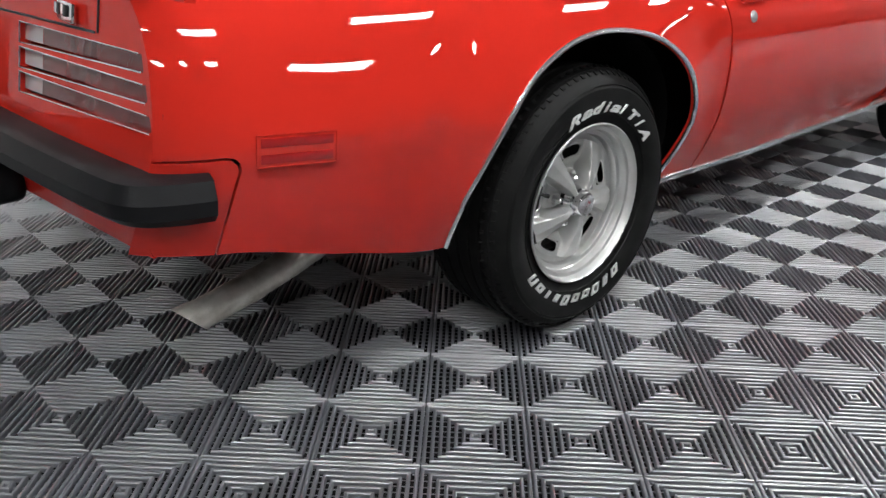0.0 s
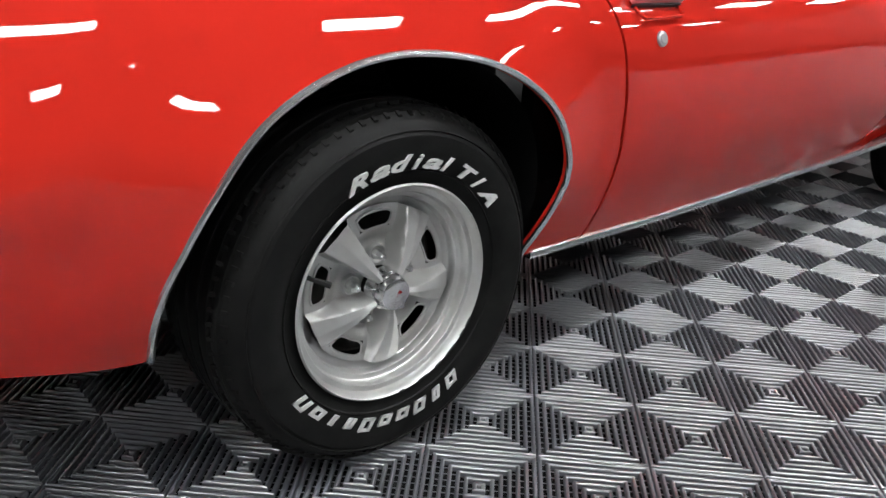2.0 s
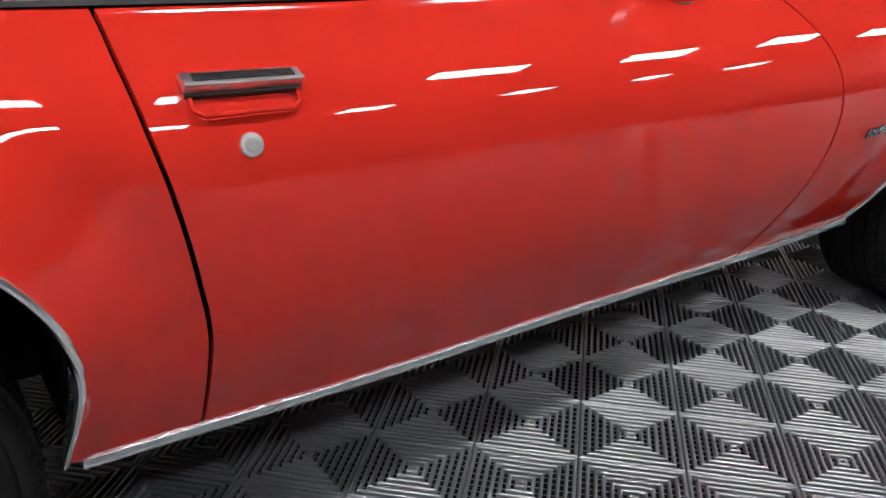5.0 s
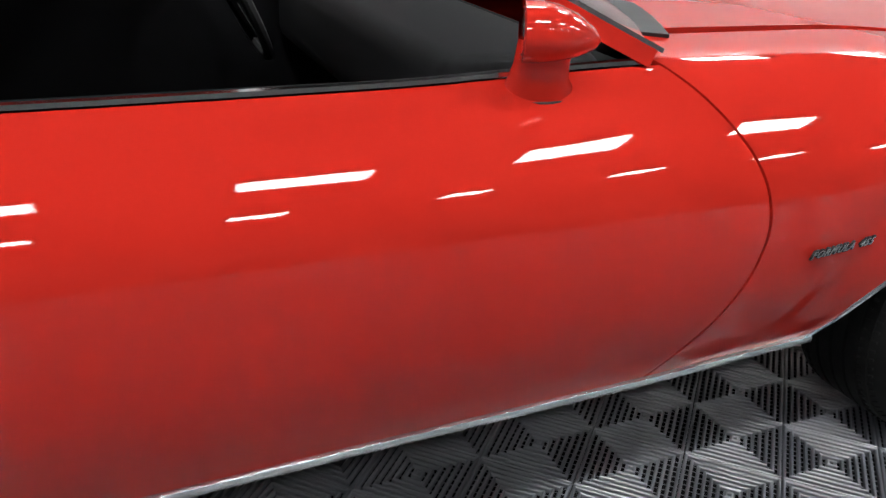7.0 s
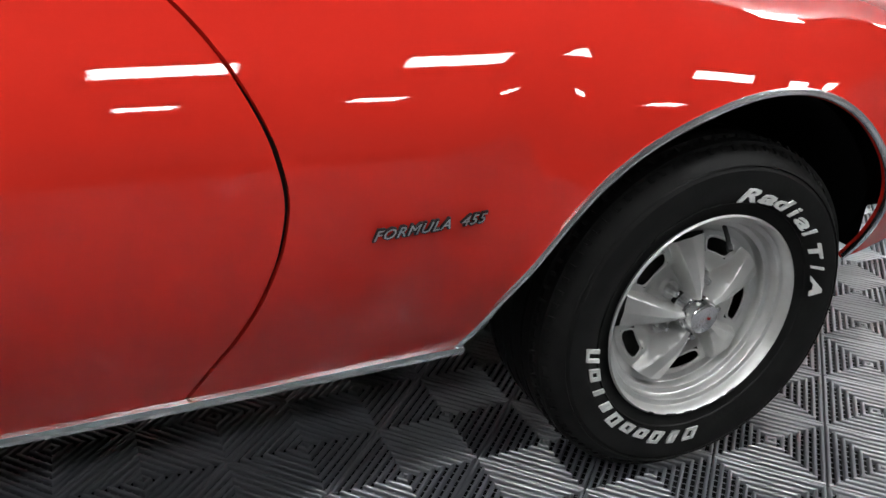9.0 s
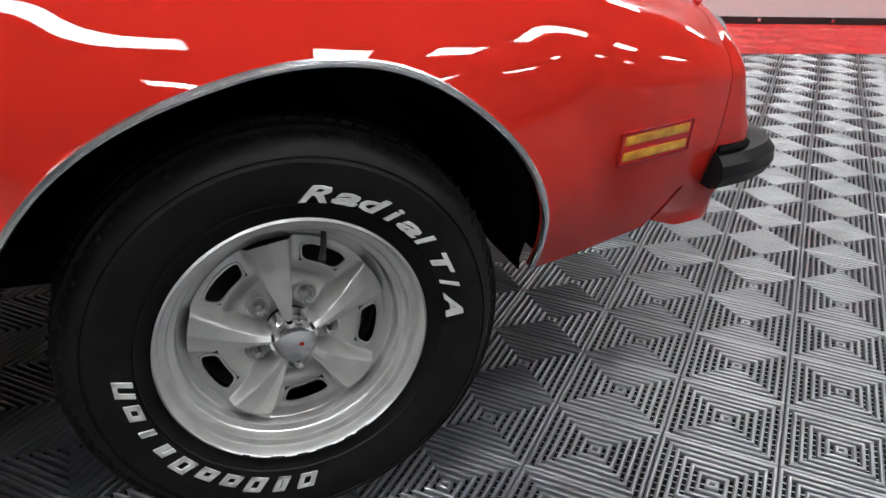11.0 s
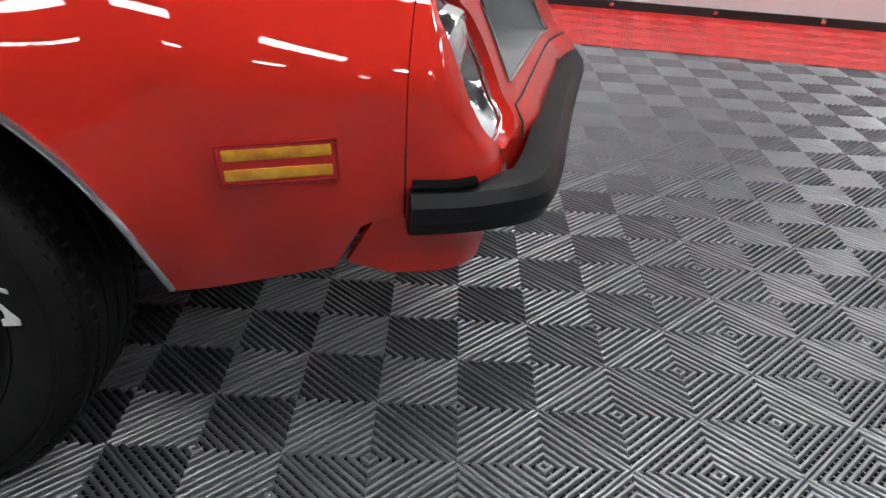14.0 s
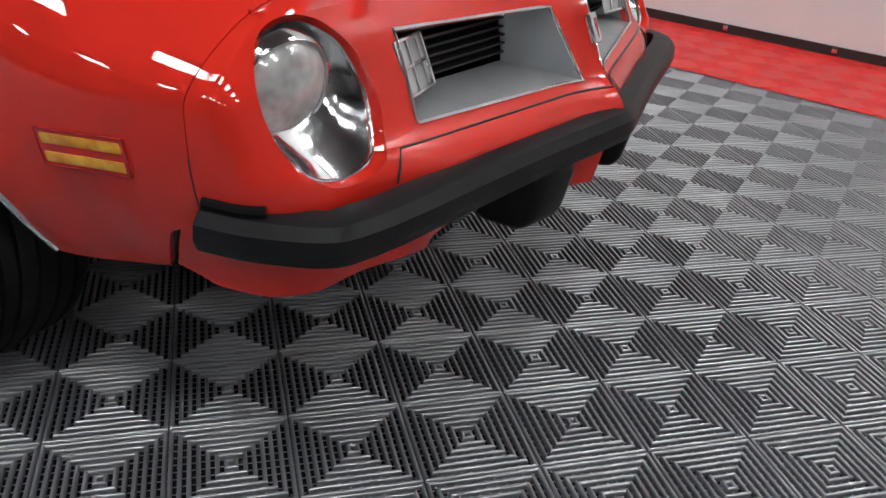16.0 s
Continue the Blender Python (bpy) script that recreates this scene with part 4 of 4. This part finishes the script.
for side in SIDES:
    # front pillar, roof, rear pillar
    clipped("roof_half", roof, lin(2.2 / 7, 5.05 / 7, .02), lin(.3, 1, .05), [], RED, car, mirror=side)
    clipped("rear_pillar", roof, lin(4.6 / 7, 1, .02), lin(0, .5, .05), [], RED, car, mirror=side)
    clipped("rear_glass", roof, lin(5.08 / 7, .99, .03), lin(.5, 1, .05), [], GLASS, car, mirror=side, thick=.004)
    w = 1 if side is None else -1
    def at(x, y, z):
        return Vector((x, y if side is None else 2 * YC - y, z))
    foot, top = Vector((1.80, .150, .945)), Vector((1.20, .315, 1.235))
    pil = [at(*(foot.lerp(top, k / 8))) for k in range(9)]
    sweep("front_pillar", [(-.022, -.016), (.022, -.016), (.018, .014), (-.018, .016)], pil, RED, car, label="red windscreen pillar")
    off = Vector((.026, 0, .010))
    sweep("screen_moulding", [(-.007, -.004), (.007, -.004), (.006, .004), (-.006, .004)], [p + off for p in pil], CHROME, car, label="bright windscreen moulding")
    belt = [at(*(Vector(body(x, 6.0)) + Vector((0, .004, .008)))) for x in lin(.1, 1.80, .06)]
    sweep("belt_moulding", [(-.007, -.004), (.007, -.004), (.006, .003), (-.006, .004)], belt, CHROME, car, label="bright belt strip over black rubber")
    belt = [at(*(Vector(body(x, 6.0)) + Vector((0, .016, -.004)))) for x in lin(.1, 1.74, .06)]
    sweep("window_seal", [(-.014, -.012), (.012, -.012), (.012, .010), (-.012, .012)], belt, VINYL, car, label="black rubber window seal")
    # inside of the door
    part("door_lining", box_bm(tuple(at(.52, .20, .36)), tuple(at(1.80, .24, .905))) if side is None else box_bm((.52, 2 * YC - .24, .36), (1.80, 2 * YC - .20, .905)), VINYL, car, "black vinyl door lining")

def screen(u, v):
    a = np.array([1.80, .152, .955]) * (1 - v) + np.array([1.20, .32, 1.245]) * v
    b = np.array([2.02, YC, .985]) * (1 - v) + np.array([1.27, YC, 1.275]) * v
    k = 1 - (1 - u) ** 2
    return np.array([a[0] + (b[0] - a[0]) * k, a[1] + (b[1] - a[1]) * u, a[2] + (b[2] - a[2]) * k])


for side in SIDES:
    glass = clipped("windscreen_half", screen, lin(0, 1, .1), lin(0, 1, .1), [], GLASS, car, mirror=side, thick=.004, label="clear windscreen glass")
    glass.visible_shadow = False
    sweep("cowl_seal", [(-.03, -.014), (.03, -.014), (.03, .008), (-.03, .010)], [Vector(screen(u, 0)) + Vector((.03, 0, -.012)) if side is None else Vector((screen(u, 0)[0] + .03, 2 * YC - screen(u, 0)[1], screen(u, 0)[2] - .012)) for u in lin(.16, 1, .1)], TRIM, car, label="black cowl and wiper well")

part("dashboard", box_bm((1.45, .25, .72), (1.80, 2 * YC - .25, .93), .05, 3), VINYL, car, "black padded dashboard")
part("cabin_floor", box_bm((-.1, .24, .36), (1.8, 2 * YC - .24, .40)), VINYL, car)
part("rear_bulkhead", box_bm((-.35, .24, .38), (-.25, 2 * YC - .24, .94), .02), VINYL, car)
part("firewall", box_bm((1.80, .2, .36), (1.86, 2 * YC - .2, .90)), DARK, car)
for y in (.52, 2 * YC - .52):
    seat = empty("front_seat", car)
    seat.location = (.75, y, .40)
    seat["label"] = "black vinyl bucket seat"
    part("seat_cushion", box_bm((-.25, -.25, 0), (.27, .25, .18), .05, 3), VINYL, seat)
    bm = box_bm((-.36, -.25, .1), (-.22, .25, .72), .05, 3)
    for v in bm.verts:
        v.co.x -= .25 * (v.co.z - .1)
    part("seat_back", bm, VINYL, seat)
part("rear_seat", box_bm((-.2, .35, .42), (.25, 2 * YC - .35, .72), .06, 3), VINYL, car, "black vinyl rear bench")
wheel_rim = part("steering_wheel", bmesh.new(), TRIM, car, "black steering wheel with metal spokes")
wheel_rim.matrix_basis = Matrix.Translation((1.28, 2 * YC - .52, .90)) @ pose(0, 0, 0, 0, 65, 0)
tube("wheel_rim", [(.185 * math.cos(k * math.pi / 18), .185 * math.sin(k * math.pi / 18), 0) for k in range(37)], .014, TRIM, wheel_rim, 8)
for a in (0.5, 2.6, 4.7):
    tube("spoke", [(0, 0, -.02), (.18 * math.cos(a), .18 * math.sin(a), 0)], .012, CHROME, wheel_rim, 8)

# sport mirror on the door
mirror = empty("door_mirror", car)
mirror["label"] = "red bullet-shaped door mirror on a flared foot"
mirror.location = MIRROR_AT
rows = []
for x, ry, rz, dz in ((-.062, .050, .034, .004), (-.060, .062, .046, .003), (-.03, .064, .048, .002), (.0, .060, .044, .0), (.03, .050, .036, -.004), (.06, .032, .022, -.010), (.078, .012, .008, -.014), (.081, .001, .001, -.015)):
    rows.append([(x, ry * math.cos(k * math.pi / 12), dz + rz * math.sin(k * math.pi / 12)) for k in range(24)])
verts = [(x + .44 * y * min(1, max(0, (.06 - x) / .12)), y, z) for r in rows for x, y, z in r]
faces = [(r * 24 + k, r * 24 + (k + 1) % 24, (r + 1) * 24 + (k + 1) % 24, (r + 1) * 24 + k) for r in range(len(rows) - 1) for k in range(24)]
add_mesh("mirror_housing", verts, [f[::-1] for f in faces], RED, mirror, angle=50)
add_mesh("mirror_glass", [(x + .004, y, z) for x, y, z in verts[:24]], [tuple(range(24))], CHROME, mirror, False, "mirror glass facing the driver")
rows = []
for z, lx, ly, ox in ((-.010, .052, .03, -.008), (-.05, .050, .028, -.010), (-.08, .056, .032, -.01), (-.098, .066, .04, -.006), (-.112, .070, .044, -.004)):
    rows.append([(ox + lx * math.cos(k * math.pi / 12), .01 + ly * math.sin(k * math.pi / 12) + .25 * (-.02 - z), z) for k in range(24)])
verts = [p for r in rows for p in r]
add_mesh("mirror_foot", verts, [(r * 24 + k, (r + 1) * 24 + k, (r + 1) * 24 + (k + 1) % 24, r * 24 + (k + 1) % 24)[::-1] for r in range(len(rows) - 1) for k in range(24)], RED, mirror, angle=50)
tube("foot_gasket", [(-.004 + .071 * math.cos(k * math.pi / 12), .033 + .045 * math.sin(k * math.pi / 12), -.111) for k in range(25)], .003, TRIM, mirror, 6)

# ---------------------------------------------------------------- the floor's ribbed tiles
PITCH, TURN_F, ORIGIN = .2187, radians(-44.5), Vector((-.7047, .2833, 0))
RIBS = 7


def tile_shape():
    """One tile: seven nested square ribs, with low cross links in the gaps."""
    verts, faces = [], []
    step = PITCH / 2 / RIBS
    wide = step * .5
    for k in range(RIBS):
        mid = PITCH / 2 - (.322 + 1.025 * k) * step
        for q in range(4):
            c, s = (1, 0, -1, 0)[q], (0, 1, 0, -1)[q]
            b = len(verts)
            for d, z in ((1, -.012), (1, -.0034), (.87, -.0017), (.5, -.00046), (0, 0), (-.5, -.00046), (-.87, -.0017), (-1, -.0034), (-1, -.012)):
                h = max(mid + d * wide / 2, .0003)
                for u in (-h, h):
                    verts.append((c * u + s * h, s * u - c * h, z))
            for r in range(8):
                faces.append((b + 2 * r, b + 2 * r + 1, b + 2 * r + 3, b + 2 * r + 2))
    for q in range(4):
        c, s = (1, 0, -1, 0)[q], (0, 1, 0, -1)[q]
        for k in range(-5, 6):
            x = k * PITCH / 12
            b = len(verts)
            for u, v in ((x - .0016, -PITCH / 2), (x + .0016, -PITCH / 2), (x + .0016, -abs(x) - .004), (x - .0016, -abs(x) - .004)):
                verts.append((c * u - s * v, s * u + c * v, -.0075))
            faces.append((b, b + 1, b + 2, b + 3))
    return verts, faces


tv, tf = tile_shape()
tile_mesh = bpy.data.meshes.new("floor_tile")
tile_mesh.from_pydata(tv, [], tf)
tile_mesh.materials.append(TILE)
tile_mesh.polygons.foreach_set('use_smooth', [True] * len(tile_mesh.polygons))
turn = Matrix.Rotation(TURN_F, 4, "Z")
cells, band = [], []
for i in range(-40, 60):
    for j in range(-40, 60):
        p = ORIGIN + turn @ Vector((i * PITCH, j * PITCH, 0))
        if not (-3.2 < p.x < 10.5 and -3.6 < p.y < 5):
            continue
        d = (p - WALL_AT).dot(across)
        if d < -RED_BAND + .17:
            cells.append(p)
near = sorted(cells, key=lambda p: (abs(p.x - 1.9) / 3.2) ** 4 + (abs(p.y + .05) / .75) ** 4)[:300]
chosen = {tuple(p) for p in near}
for p in near:
    ob = new("floor_tile", tile_mesh)
    ob.parent = floor
    ob.matrix_basis = Matrix.Translation(p) @ turn
rest = [p for p in cells if tuple(p) not in chosen]
base = np.array([tuple(turn @ Vector(v)) for v in tv])
verts = np.concatenate([base + np.array(p) for p in rest])
nf = len(tv)
faces = [tuple(i + nf * k for i in f) for k in range(len(rest)) for f in tf]
me = bpy.data.meshes.new("floor_tiles_beyond")
me.from_pydata(verts.tolist(), [], faces)
me.materials.append(TILE)
me.polygons.foreach_set("use_smooth", [True] * len(me.polygons))
ob = new("floor_tiles_beyond", me)
ob.parent = floor
tagged(ob, kind="stuff")

# the red border: straight rows of smaller-ribbed tiles along the wall
bw = RED_BAND / 5
bv, bf = tile_shape()
bv = [(x * bw / PITCH, y * bw / PITCH, z) for x, y, z in bv]
verts, faces = [], []
for i in range(-40, 40):
    for j in range(5):
        o = WALL_AT + along * (i * bw) - across * ((j + .5) * bw)
        b = len(verts)
        verts += [tuple(o + along * x + across * y + Vector((0, 0, max(z, -.0015) + .005))) for x, y, z in bv]
        faces += [tuple(b + q for q in f) for f in bf]
k = len(verts)
verts += [tuple(WALL_AT + along * u - across * v + Vector((0, 0, .0036))) for u, v in ((-8.4, 0), (8.4, 0), (8.4, RED_BAND), (-8.4, RED_BAND))]
faces.append((k + 3, k + 2, k + 1, k))
border = add_mesh("border_tiles", verts, faces, TILERED, floor, False)
tagged(border, "red ribbed plastic border tiles along the wall", kind="stuff")
